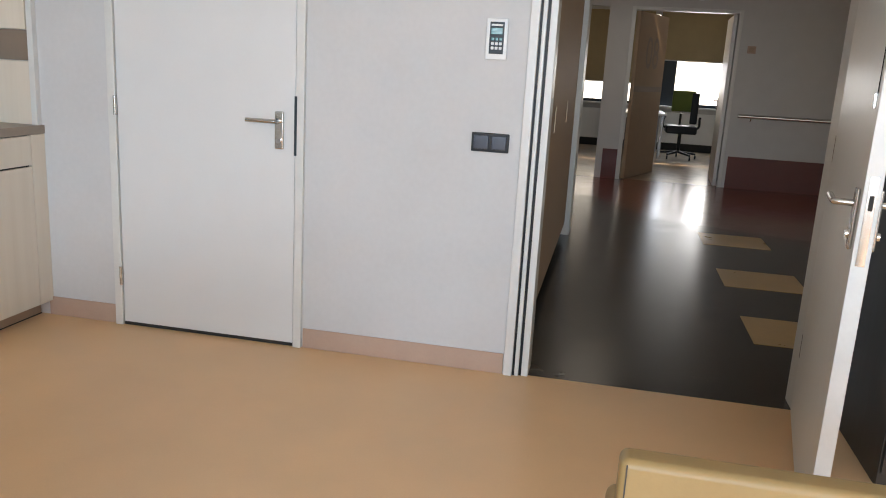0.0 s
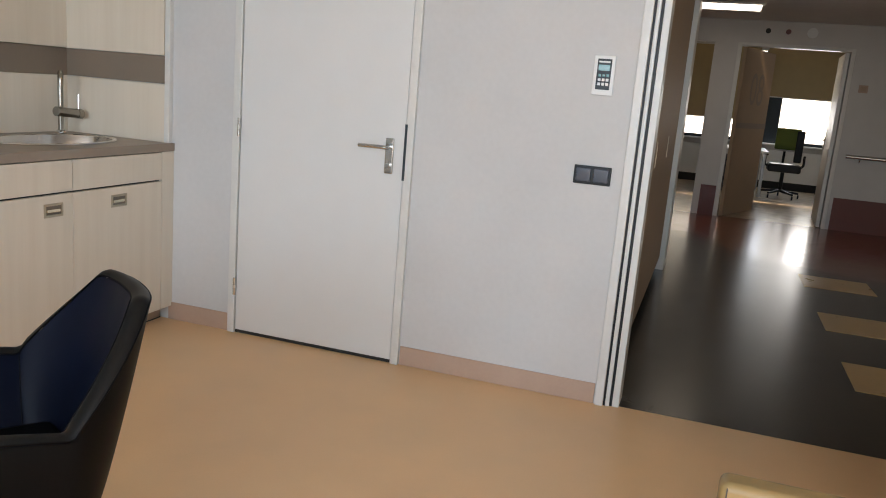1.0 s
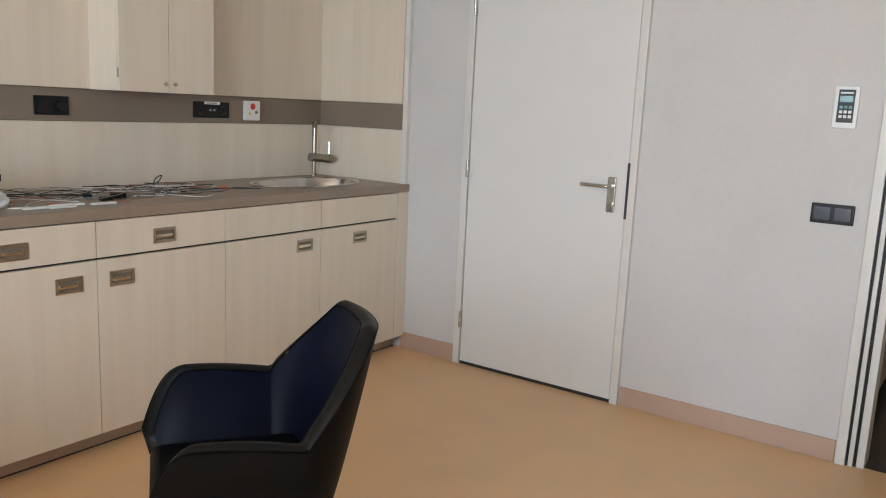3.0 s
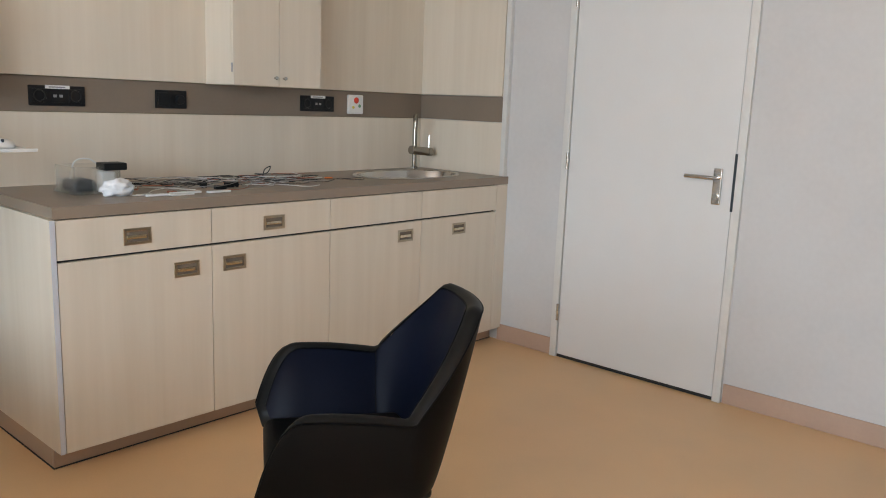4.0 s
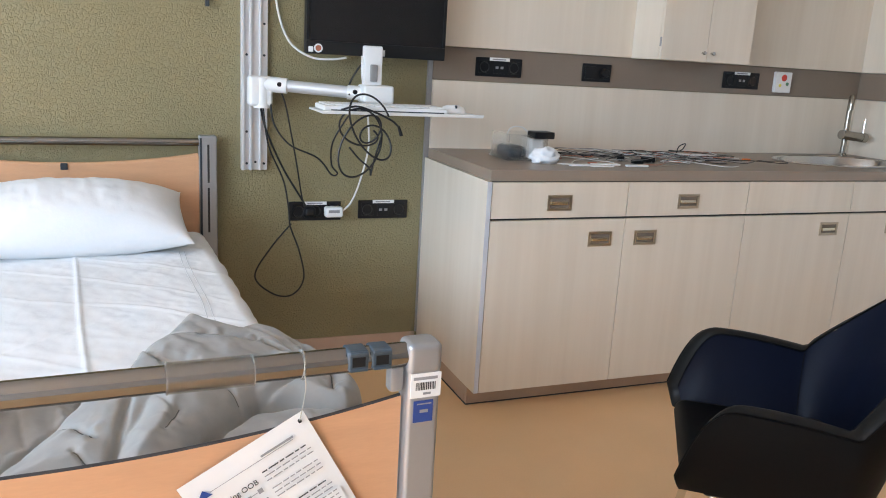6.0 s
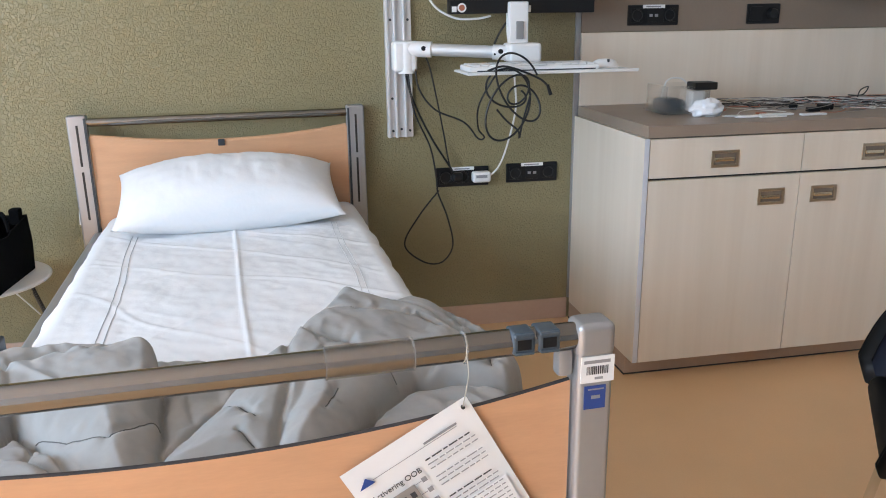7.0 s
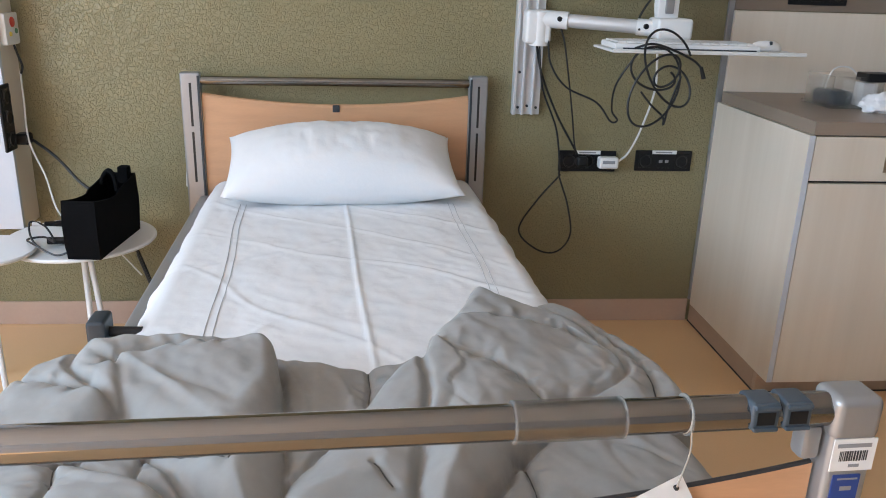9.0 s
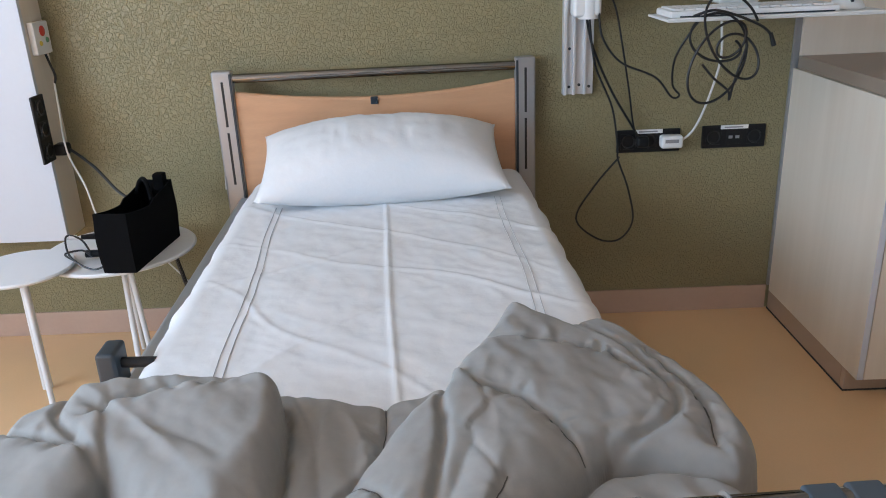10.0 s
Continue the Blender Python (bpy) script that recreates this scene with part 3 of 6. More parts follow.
# wall cupboard with two doors
cup = thing("wall_cupboard", (-2.85, 2.96, 1.379), "pale woodgrain wall cupboard with two doors", "cupboard")
part("body", bx((-2.963, 2.713, 1.379), (-2.758, 3.207, ZC - 0.02), 0.001), M_lam, cup)
part("gap_shadow", bx((-2.758, 2.716, 1.382), (-2.7565, 3.204, ZC - 0.03), 0), M_dark, cup)
for a, b, k in ((2.713, 2.9585, 2.935), (2.9615, 3.207, 2.985)):
    d = part("cupboard_door", bx((-2.756, a, 1.379), (-2.738, b, ZC - 0.02), 0.0012), M_lam, cup)
    bm = lathe([(0.0, 0.022), (0.007, 0.021), (0.009, 0.016), (0.005, 0.009), (0.005, 0.0)], (-2.738, k, 1.418), 16, pose(0, 0, 0, 0, 90, 0))
    part("knob", bm, M_steel, d, "small steel knob")
    e = a if a < 2.9 else b
    part("hinge_plate", bx((-2.752, e - 0.004, 1.435), (-2.742, e + 0.004, 1.475), 0.001), M_alu, d)


def socket_block(loc, label, kinds, labelled=True, turn=None, horizontal=True):
    """A black frame of socket inserts; loc is its lower left corner on the wall, local x along it and -y out of it."""
    n = len(kinds)
    w, h = 0.081 + 0.0715 * (n - 1), 0.081
    m = Matrix.Translation(loc) @ (turn or Matrix.Identity(4))
    th = thing("wall_socket", loc, label, "wall socket")

    def p(name, lo, hi, material, parent, bev=0.002, lb=""):
        return part(name, bx(lo, hi, bev, 2, m), material, parent, lb)

    p("frame_plate", (0, -0.010, 0), (w, 0, h), M_black, th, 0.004)
    for k, kd in enumerate(kinds):
        c = 0.0405 + 0.0715 * k
        if kd == "s":
            ins = p("insert", (c - 0.027, -0.013, 0.0135), (c + 0.027, -0.009, 0.0675), M_black, th, 0.003)
            bm = lathe([(0.0, 0.0), (0.019, 0.0), (0.0195, 0.006), (0.023, 0.007), (0.024, 0.004), (0.024, 0.0)], (0, 0, 0), 24)
            bm.transform(m @ Matrix.Translation((c, -0.010, 0.0405)) @ pose(0, 0, 0, 90, 0, 0))
            part("socket_ring", bm, M_cable, ins)
            for q in (-0.0095, 0.0095):
                bm = tb([(c + q, -0.0105, 0.0405), (c + q, -0.0118, 0.0405)], 0.003, 8, False)
                bm.transform(m)
                part("pin_hole", bm, M_dark, ins)
        elif kd == "d":
            ins = p("insert", (c - 0.027, -0.013, 0.0135), (c + 0.027, -0.009, 0.0675), M_black, th, 0.003)
            for q in (-0.012, 0.012):
                p("port", (c + q - 0.007, -0.0145, 0.034), (c + q + 0.007, -0.012, 0.045), M_greyink, ins, 0.001)
        elif kd == "r":
            ins = p("rocker", (c - 0.029, -0.015, 0.012), (c + 0.029, -0.009, 0.069), M_black, th, 0.003)
        elif kd == "k":
            bm = lathe([(0.0, 0.022), (0.018, 0.021), (0.021, 0.017), (0.022, 0.0)], (0, 0, 0), 28)
            bm.transform(m @ Matrix.Translation((c, -0.010, 0.0405)) @ pose(0, 0, 0, 90, 0, 0))
            part("dimmer_knob", bm, M_black, th)
    if labelled:
        lb = p("label_strip", (w / 2 - 0.048, -0.0125, h - 0.013), (w / 2 + 0.048, -0.0098, h + 0.001), M_label, th, 0.0, "white paper label")
        p("print_bar", (w / 2 - 0.035, -0.0130, h - 0.009), (w / 2 + 0.030, -0.0124, h - 0.004), M_greyink, lb, 0.0)
    return th


WEST = pose(0, 0, 0, 0, 0, 90)
socket_block((-2.985, 1.932, 1.263), "black triple wall socket with a white label in the taupe strip", "sds", True, WEST)
socket_block((-2.985, 2.468, 1.263), "black double switch and dimmer in the taupe strip", "rk", False, WEST)
socket_block((-2.985, 3.272, 1.265), "black triple wall socket with a white label in the taupe strip", "sds", True, WEST)
socket_block((XW, 1.128, 0.628), "black triple wall socket with plugs on the green wall", "sss", True, WEST)
socket_block((XW, 1.428, 0.632), "black triple wall socket with a white label on the green wall", "sds", True, WEST)


def call_unit(loc, turn, label):
    m = Matrix.Translation(loc) @ turn
    th = thing("nurse_call_unit", loc, label, "call button")
    part("housing", bx((0, -0.022, 0), (0.104, 0, 0.104), 0.005, 2, m), M_white, th)
    for mt, x, z, r, nm in ((M_red, 0.052, 0.074, 0.017, "call_button"), (M_yellow, 0.03, 0.036, 0.008, "lamp_button"), (M_greenb, 0.076, 0.044, 0.009, "cancel_button")):
        bm = lathe([(0.0, 0.005), (r * 0.8, 0.0045), (r, 0.002), (r, 0.0)], (0, 0, 0), 20)
        bm.transform(m @ Matrix.Translation((x, -0.022, z)) @ pose(0, 0, 0, 90, 0, 0))
        part(nm, bm, mt, th)


call_unit((-2.985, 3.592, 1.256), WEST, "white nurse call unit with red button in the taupe strip")

# clutter on the worktop
rnd = random.Random(5)
bxn = thing("plastic_box", (-2.66, 2.0, 0.945), "clear plastic box filled with grey parts and cables", "storage box")
c0, c1 = (-2.745, 1.925), (-2.575, 2.10)
for lo, hi in (((c0[0], c0[1], 0.946), (c1[0], c1[1], 0.949)), ((c0[0], c0[1], 0.949), (c0[0] + 0.003, c1[1], 1.05)), ((c1[0] - 0.003, c0[1], 0.949), (c1[0], c1[1], 1.05)), ((c0[0] + 0.003, c0[1], 0.949), (c1[0] - 0.003, c0[1] + 0.003, 1.05)), ((c0[0] + 0.003, c1[1] - 0.003, 0.949), (c1[0] - 0.003, c1[1], 1.05))):
    part("box_wall", bx(lo, hi, 0.001), M_clear, bxn, "clear plastic wall")
part("rim", bx((c0[0] - 0.008, c0[1] - 0.008, 0.946), (c1[0] + 0.008, c1[1] + 0.008, 0.957), 0.004), M_clear, bxn)
part("grey_bundle", bx((-2.73, 1.938, 0.95), (-2.60, 2.02, 1.0), 0.02, 3), M_clamp, bxn, "slate grey bundle")
part("white_block", bx((-2.64, 2.035, 0.952), (-2.59, 2.088, 1.03), 0.004), M_white, bxn)
part("black_block", bx((-2.64, 2.035, 1.034), (-2.568, 2.125, 1.062), 0.004), M_black, bxn)
part("wire_loop", tb([(-2.66, 1.945, 1.0), (-2.66, 1.965, 1.065), (-2.66, 2.02, 1.072), (-2.66, 2.06, 1.04)], 0.003, 8), M_whitewire, bxn)


def crumple(c, r, seed):
    g = random.Random(seed)
    off = Vector((g.random() * 9, g.random() * 9, g.random() * 9))
    bm = bmesh.new()
    bmesh.ops.create_icosphere(bm, subdivisions=4, radius=1)
    for v in bm.verts:
        d = v.co.normalized()
        k = 1 + 0.34 * noise.noise(d * 1.9 + off) + 0.2 * abs(noise.noise(d * 4.1 + off))
        v.co = Vector((d.x * r[0] * k, d.y * r[1] * k, max(-r[2], d.z * r[2] * k)))
    bm.transform(Matrix.Translation(c))
    return bm


solid("tissue", crumple((-2.515, 2.055, 0.972), (0.042, 0.055, 0.034), 3), M_cloth, "crumpled white tissue on the worktop", "tissue", smooth=60)
for k in range(46):
    y0 = rnd.uniform(2.15, 3.0)
    x0 = rnd.uniform(-2.86, -2.5)
    ln = rnd.uniform(0.25, 0.6)
    pts = []
    for s in range(6):
        q = s / 5
        pts.append((x0 + 0.09 * math.sin(q * rnd.uniform(2, 6) + k) + rnd.uniform(-0.03, 0.03), min(3.42, y0 + ln * (q - 0.3) + rnd.uniform(-0.03, 0.03)), 0.949 + 0.004 * (k % 4) + (rnd.uniform(0, 0.010) if 0 < s < 5 and k % 3 == 0 else 0)))
    if k % 12 == 5:
        pts[2] = (pts[2][0], pts[2][1], 0.972)
    r = rnd.uniform(0.0011, 0.0021)
    mt = (M_cable, M_whitewire, M_redwire, M_greywire, M_whitewire, M_cable)[k % 6]
    solid("sensor_wire", tb(pts, r, 6, True, 5), mt, {M_cable: "thin black sensor wire", M_redwire: "thin rust red sensor wire", M_greywire: "thin grey sensor wire", M_whitewire: "thin white sensor wire"}[mt] + " lying tangled on the worktop", "wire", group="tangle of wires")
for y, x, w, h, mt in ((2.50, -2.52, 0.05, 0.016, M_black), (2.58, -2.56, 0.06, 0.022, M_black), (2.47, -2.60, 0.025, 0.02, M_black), (2.22, -2.80, 0.03, 0.02, M_black), (3.06, -2.78, 0.03, 0.012, M_black), (2.30, -2.45, 0.13, 0.008, M_white), (2.18, -2.43, 0.11, 0.008, M_white), (2.43, -2.42, 0.10, 0.008, M_white), (2.26, -2.41, 0.10, 0.006, M_label), (2.27, -2.50, 0.035, 0.007, M_redwire), (3.2, -2.66, 0.035, 0.008, M_orange), (2.14, -2.47, 0.06, 0.005, M_label)):
    solid("connector", bx((x - 0.012, y - w / 2, 0.9455), (x + 0.012, y + w / 2, 0.9455 + h), 0.003), mt, "small cable connector or sensor pad on the worktop", "connector", group="sensor parts")
solid("wire_tuft", tb([(-2.83, 2.93, 0.947), (-2.84, 2.95, 0.985), (-2.82, 2.97, 1.0), (-2.80, 2.93, 0.97), (-2.85, 2.9, 0.965)], 0.0025, 6), M_cable, "knot of black wire standing on the worktop", "wire")

# ---- monitor arm on the green wall ----
arm = thing("monitor_mount", (XW, 0.985, 0.846), "white wall rail with a swivel arm carrying screen and tray", "monitor mount")
rail = part("wall_rail", bx((XW, 0.932, 0.846), (XW + 0.022, 1.036, 2.35), 0.002), M_rail, arm, "white aluminium rail")
for a, b, d in ((0.932, 0.944, 0.040), (0.964, 0.973, 0.040), (1.002, 1.010, 0.036)):
    part("rail_rib", bx((XW + 0.022, a, 0.846), (XW + d, b, 2.35), 0.002), M_rail, rail)
for y, z in ((0.954, 0.872), (1.022, 0.872), (0.988, 0.878), (0.954, 1.30), (1.022, 1.30), (1.022, 1.42), (0.954, 1.0)):
    part("screw", tb([(XW + 0.02, y, z), (XW + 0.026, y, z)], 0.005, 10, False), M_clamp, rail)
part("clamp", bx((XW + 0.03, 0.952, 1.106), (XW + 0.105, 1.045, 1.222), 0.014, 3), M_white, arm)
part("pivot", tb([(XW + 0.075, 1.006, 1.10), (XW + 0.075, 1.006, 1.215)], 0.034, 24, False), M_white, arm)
a0, a1 = Vector((-2.915, 1.03, 1.192)), Vector((-2.79, 1.375, 1.176))
part("arm_beam", tb([a0, a1], 0.0235, 20, False), M_rail, arm, "pale grey arm tube")
part("arm_joint", tb([a0 - (a1 - a0) * 0.06, a0 + (a1 - a0) * 0.2], 0.03, 20, False), M_white, arm)
part("arm_joint", tb([a1 - (a1 - a0) * 0.16, a1 + (a1 - a0) * 0.02], 0.028, 20, False), M_white, arm)
for q in (0.1, 0.9):
    c = a0 + (a1 - a0) * q
    part("joint_screw", tb([c + Vector((0.024, 0, 0.004)), c + Vector((0.034, 0, 0.004))], 0.009, 14, False), M_black, arm)
part("head_box", bx((-2.83, 1.362, 1.142), (-2.72, 1.486, 1.212), 0.012, 3), M_white, arm)
part("neck", bx((-2.80, 1.372, 1.21), (-2.765, 1.446, 1.36), 0.006), M_white, arm)
part("neck_grip", bx((-2.764, 1.395, 1.225), (-2.755, 1.425, 1.29), 0.004), M_alu, arm)
tray = part("tray", bx((-2.725, 1.150, 1.115), (-2.495, 1.772, 1.123), 0.004), M_white, arm, "thin white tray")
part("tray_lip", bx((-2.50, 1.150, 1.121), (-2.493, 1.772, 1.127), 0.003), M_white, arm)
tv = thing("monitor", (-2.83, 1.44, 1.318), "black flat computer screen, switched off, on the wall arm", "monitor")
part("casing", bx((-2.872, 1.157, 1.318), (-2.832, 1.725, 1.668), 0.006, 2), M_black, tv)
bz = part("bezel", bx((-2.833, 1.157, 1.318), (-2.820, 1.725, 1.368), 0.003), M_black, tv)
part("side_bezel", bx((-2.833, 1.157, 1.368), (-2.820, 1.170, 1.668), 0.002), M_black, tv)
part("side_bezel", bx((-2.833, 1.712, 1.368), (-2.820, 1.725, 1.668), 0.002), M_black, tv)
part("top_bezel", bx((-2.833, 1.170, 1.655), (-2.820, 1.712, 1.668), 0.002), M_black, tv)
part("screen_panel", bx((-2.833, 1.170, 1.368), (-2.824, 1.712, 1.655), 0.0), M_screen, tv)
part("badge", bx((-2.8205, 1.42, 1.354), (-2.8192, 1.455, 1.361), 0.0), M_greyink, bz)
lab = part("label_strip", bx((-2.8205, 1.408, 1.322), (-2.819, 1.470, 1.346), 0.0), M_label, bz, "white inventory label")
part("print_bar", bx((-2.8195, 1.418, 1.334), (-2.8185, 1.46, 1.339), 0.0), M_greyink, lab)
part("round_sticker", lathe([(0.0, 0.002), (0.017, 0.002), (0.017, 0.0)], (-2.820, 1.203, 1.340), 20, pose(0, 0, 0, 0, 90, 0)), M_label, bz, "round pale red sticker")
part("sticker_print", lathe([(0.0, 0.0028), (0.011, 0.0028), (0.011, 0.0)], (-2.820, 1.203, 1.340), 20, pose(0, 0, 0, 0, 90, 0)), M_redwire, bz)
part("square_sticker", bx((-2.8205, 1.165, 1.325), (-2.819, 1.183, 1.345), 0.0), M_label, bz)
kb = thing("keyboard", (-2.60, 1.40, 1.124), "slim white keyboard lying on the tray", "keyboard")
part("keyboard_base", bx((-2.69, 1.165, 1.1235), (-2.525, 1.635, 1.143), 0.006), M_white, kb)
part("keyboard_edge", bx((-2.5252, 1.19, 1.1255), (-2.5235, 1.62, 1.1295), 0.0), M_clamp, kb)
for r in range(5):
    for k in range(15):
        part("key", bx((-2.68 + 0.029 * r, 1.178 + 0.0298 * k, 1.142), (-2.656 + 0.029 * r, 1.203 + 0.0298 * k, 1.1475), 0.0), M_white, kb, smooth=0)
bm = lathe([(0.0, 0.033), (0.5, 0.031), (0.8, 0.024), (0.97, 0.011), (1.0, 0.003), (0.95, 0.0), (0.0, 0.0)], (-2.60, 1.685, 1.1235), 28, None, 0.036, 0.052)
ms = thing("mouse", (-2.60, 1.685, 1.1235), "white computer mouse on the tray", "mouse")
part("mouse_shell", bm, M_white, ms)
part("mouse_wheel", tb([(-2.57, 1.683, 1.150), (-2.57, 1.689, 1.150)], 0.006, 10, False), M_clamp, ms)

# cables of the arm
CAB = [
    ("power cable looping down from the arm to the wall socket", 0.0042, M_cable, [(-2.93, 1.00, 1.11), (-2.95, 1.03, 1.0), (-2.96, 1.10, 0.85), (-2.965, 1.18, 0.72), (-2.975, 1.205, 0.675)]),
    ("thin black cable hanging from the arm to the sockets", 0.0035, M_cable, [(-2.93, 1.01, 1.11), (-2.94, 1.035, 0.95), (-2.955, 1.10, 0.80), (-2.96, 1.125, 0.66), (-2.965, 1.13, 0.61), (-2.965, 1.17, 0.50), (-2.965, 1.19, 0.38), (-2.965, 1.14, 0.31), (-2.965, 1.06, 0.32), (-2.965, 0.985, 0.40), (-2.965, 1.05, 0.52), (-2.97, 1.135, 0.62)]),
    ("thin black cable drooping below the arm", 0.0035, M_cable, [(-2.90, 1.035, 1.13), (-2.90, 1.05, 1.04), (-2.89, 1.11, 0.96), (-2.87, 1.22, 0.91), (-2.86, 1.275, 0.845), (-2.86, 1.30, 0.85), (-2.84, 1.27, 0.89), (-2.79, 1.26, 0.98), (-2.76, 1.30, 1.07), (-2.75, 1.33, 1.11)]),
    ("thin black cable from the arm to the socket", 0.0032, M_cable, [(-2.90, 1.06, 1.19), (-2.90, 1.09, 1.13), (-2.91, 1.12, 1.0), (-2.93, 1.15, 0.86), (-2.955, 1.175, 0.74), (-2.975, 1.20, 0.67)]),
    ("white cable running up the wall behind the screen", 0.0045, M_whitewire, [(-2.985, 1.07, 1.95), (-2.985, 1.06, 1.65), (-2.985, 1.075, 1.48), (-2.975, 1.12, 1.36), (-2.95, 1.20, 1.305), (-2.91, 1.28, 1.30), (-2.88, 1.33, 1.31)]),
    ("white cable hanging from the screen to the adapter", 0.0042, M_whitewire, [(-2.79, 1.37, 1.32), (-2.80, 1.375, 1.24), (-2.83, 1.40, 1.17), (-2.85, 1.42, 1.06), (-2.87, 1.43, 0.95), (-2.92, 1.41, 0.80), (-2.955, 1.385, 0.71), (-2.965, 1.35, 0.672)]),
    ("black signal cable beside the screen neck", 0.004, M_cable, [(-2.80, 1.40, 1.32), (-2.81, 1.36, 1.27), (-2.82, 1.33, 1.21), (-2.78, 1.32, 1.17)]),
]
for lb, r, mt, pts in CAB:
    solid("cable", tb(pts, r, 8), mt, lb, "cable", group="cables of the monitor arm")
# coil of black cable over the tray's front
coil = []
for k in range(95):
    a = k / 95 * 2 * math.pi * 4.0 + 0.6
    rr = 0.92 + 0.34 * math.sin(a * 0.37 + 1) + 0.16 * math.sin(a * 0.83)
    coil.append((-2.485 + 0.02 * math.sin(a * 0.5), 1.315 + 0.070 * rr * math.cos(a + 0.5 * math.sin(0.31 * a)) + 0.036 * math.sin(a * 0.23), 1.045 + 0.090 * rr * math.sin(a) * (0.85 + 0.25 * math.sin(0.43 * a)) + 0.018 * math.sin(0.61 * a)))
solid("cable_coil", tb(coil, 0.0036, 7, True, 3), M_cable, "loose coil of black cable hung over the tray", "cable")
solid("cable", tb([(-2.50, 1.22, 1.13), (-2.485, 1.27, 1.145), (-2.48, 1.33, 1.13), (-2.478, 1.40, 1.10), (-2.478, 1.43, 1.075)], 0.0036, 8), M_cable, "black cable end with a plug over the tray", "cable")
solid("cable_plug", tb([(-2.478, 1.428, 1.08), (-2.476, 1.440, 1.045)], (0.005, 0.007), 10, False), M_black, "black plug on a hanging cable end", "plug")
solid("cable", tb([(-2.49, 1.25, 1.0), (-2.485, 1.285, 0.96), (-2.48, 1.325, 0.925), (-2.48, 1.33, 0.90), (-2.48, 1.34, 0.95), (-2.485, 1.37, 1.05)], 0.0034, 8), M_cable, "black cable end hanging below the coil", "cable")
ad = thing("power_adapter", (-2.98, 1.315, 0.65), "white plug-in power adapter with grey print", "adapter")
part("adapter_body", bx((-2.988, 1.275, 0.647), (-2.945, 1.352, 0.692), 0.01, 3), M_white, ad)
part("adapter_print", bx((-2.9452, 1.288, 0.668), (-2.944, 1.335, 0.680), 0.0), M_greyink, ad)
solid("power_plug", bx((-2.987, 1.19, 0.652), (-2.95, 1.235, 0.692), 0.012, 3), M_black, "black plug in the wall socket", "plug")
solid("hook", bx((-2.985, 0.80, 1.47), (-2.97, 0.816, 1.53), 0.003), M_clamp, "small dark hook on the green wall", "hook")

# ---- bed ----
BED = (-2.93, 0.296, 0.0)
BROT = 2.88
bed = thing("hospital_bed", BED, "hospital bed with silver-grey posts and beech head and foot boards", "bed", BROT)
HW = 0.539


def bp(name, bm, material, label="", parent=None):
    return part(name, bm, material, parent or bed, label, local=True)


for s in (-1, 1):
    y0, y1 = sorted((s * HW, s * (HW - 0.068)))
    po = bp("head_post", bx((-0.022, y0, 0.18), (0.022, y1, 0.985), 0.008, 3), M_alu, "silver-grey head post with dark slots")
    for z0, z1 in ((0.60, 0.78), (0.80, 0.95)):
        c = s * (HW - 0.034)
        bp("slot", bx((0.021, c - 0.004, z0), (0.0235, c + 0.004, z1), 0.001), M_dark, parent=po)
    bp("post_trim", bx((0.021, s * (HW - 0.062) - 0.004, 0.30), (0.024, s * (HW - 0.062) + 0.004, 0.975), 0.001), M_clamp, parent=po)
bp("head_tube", tb([(0, -HW + 0.06, 0.957), (0, HW - 0.06, 0.957)], 0.0155, 18, False), M_bedtube, "steel tube")


def board(x0, x1, zb, ztop, half, n=24):
    bm = bmesh.new()
    ring = []
    for k in range(n + 1):
        y = -half + 2 * half * k / n
        ring.append((y, ztop(y / half)))
    vs = []
    for x in (x0, x1):
        top = [bm.verts.new((x, y, z)) for y, z in ring]
        bot = [bm.verts.new((x, y, zb)) for y, z in ring]
        vs.append((top, bot))
        for k in range(n):
            bm.faces.new((top[k], top[k + 1], bot[k + 1], bot[k]))
    (t0, b0), (t1, b1) = vs
    for k in range(n):
        bm.faces.new((t0[k], t0[k + 1], t1[k + 1], t1[k]))
        bm.faces.new((b0[k], b0[k + 1], b1[k + 1], b1[k]))
    for k in (0, n):
        bm.faces.new((t0[k], b0[k], b1[k], t1[k]))
    return bm


def band(x, ztop, half, r, n=24):
    return tb([(x, -half + 2 * half * k / n, ztop(-1 + 2 * k / n)) for k in range(n + 1)], r, 8, False)


def head_z(q):
    return 0.868 + 0.037 * q * q


def foot_z(q):
    return 0.791 + 0.046 * q * q


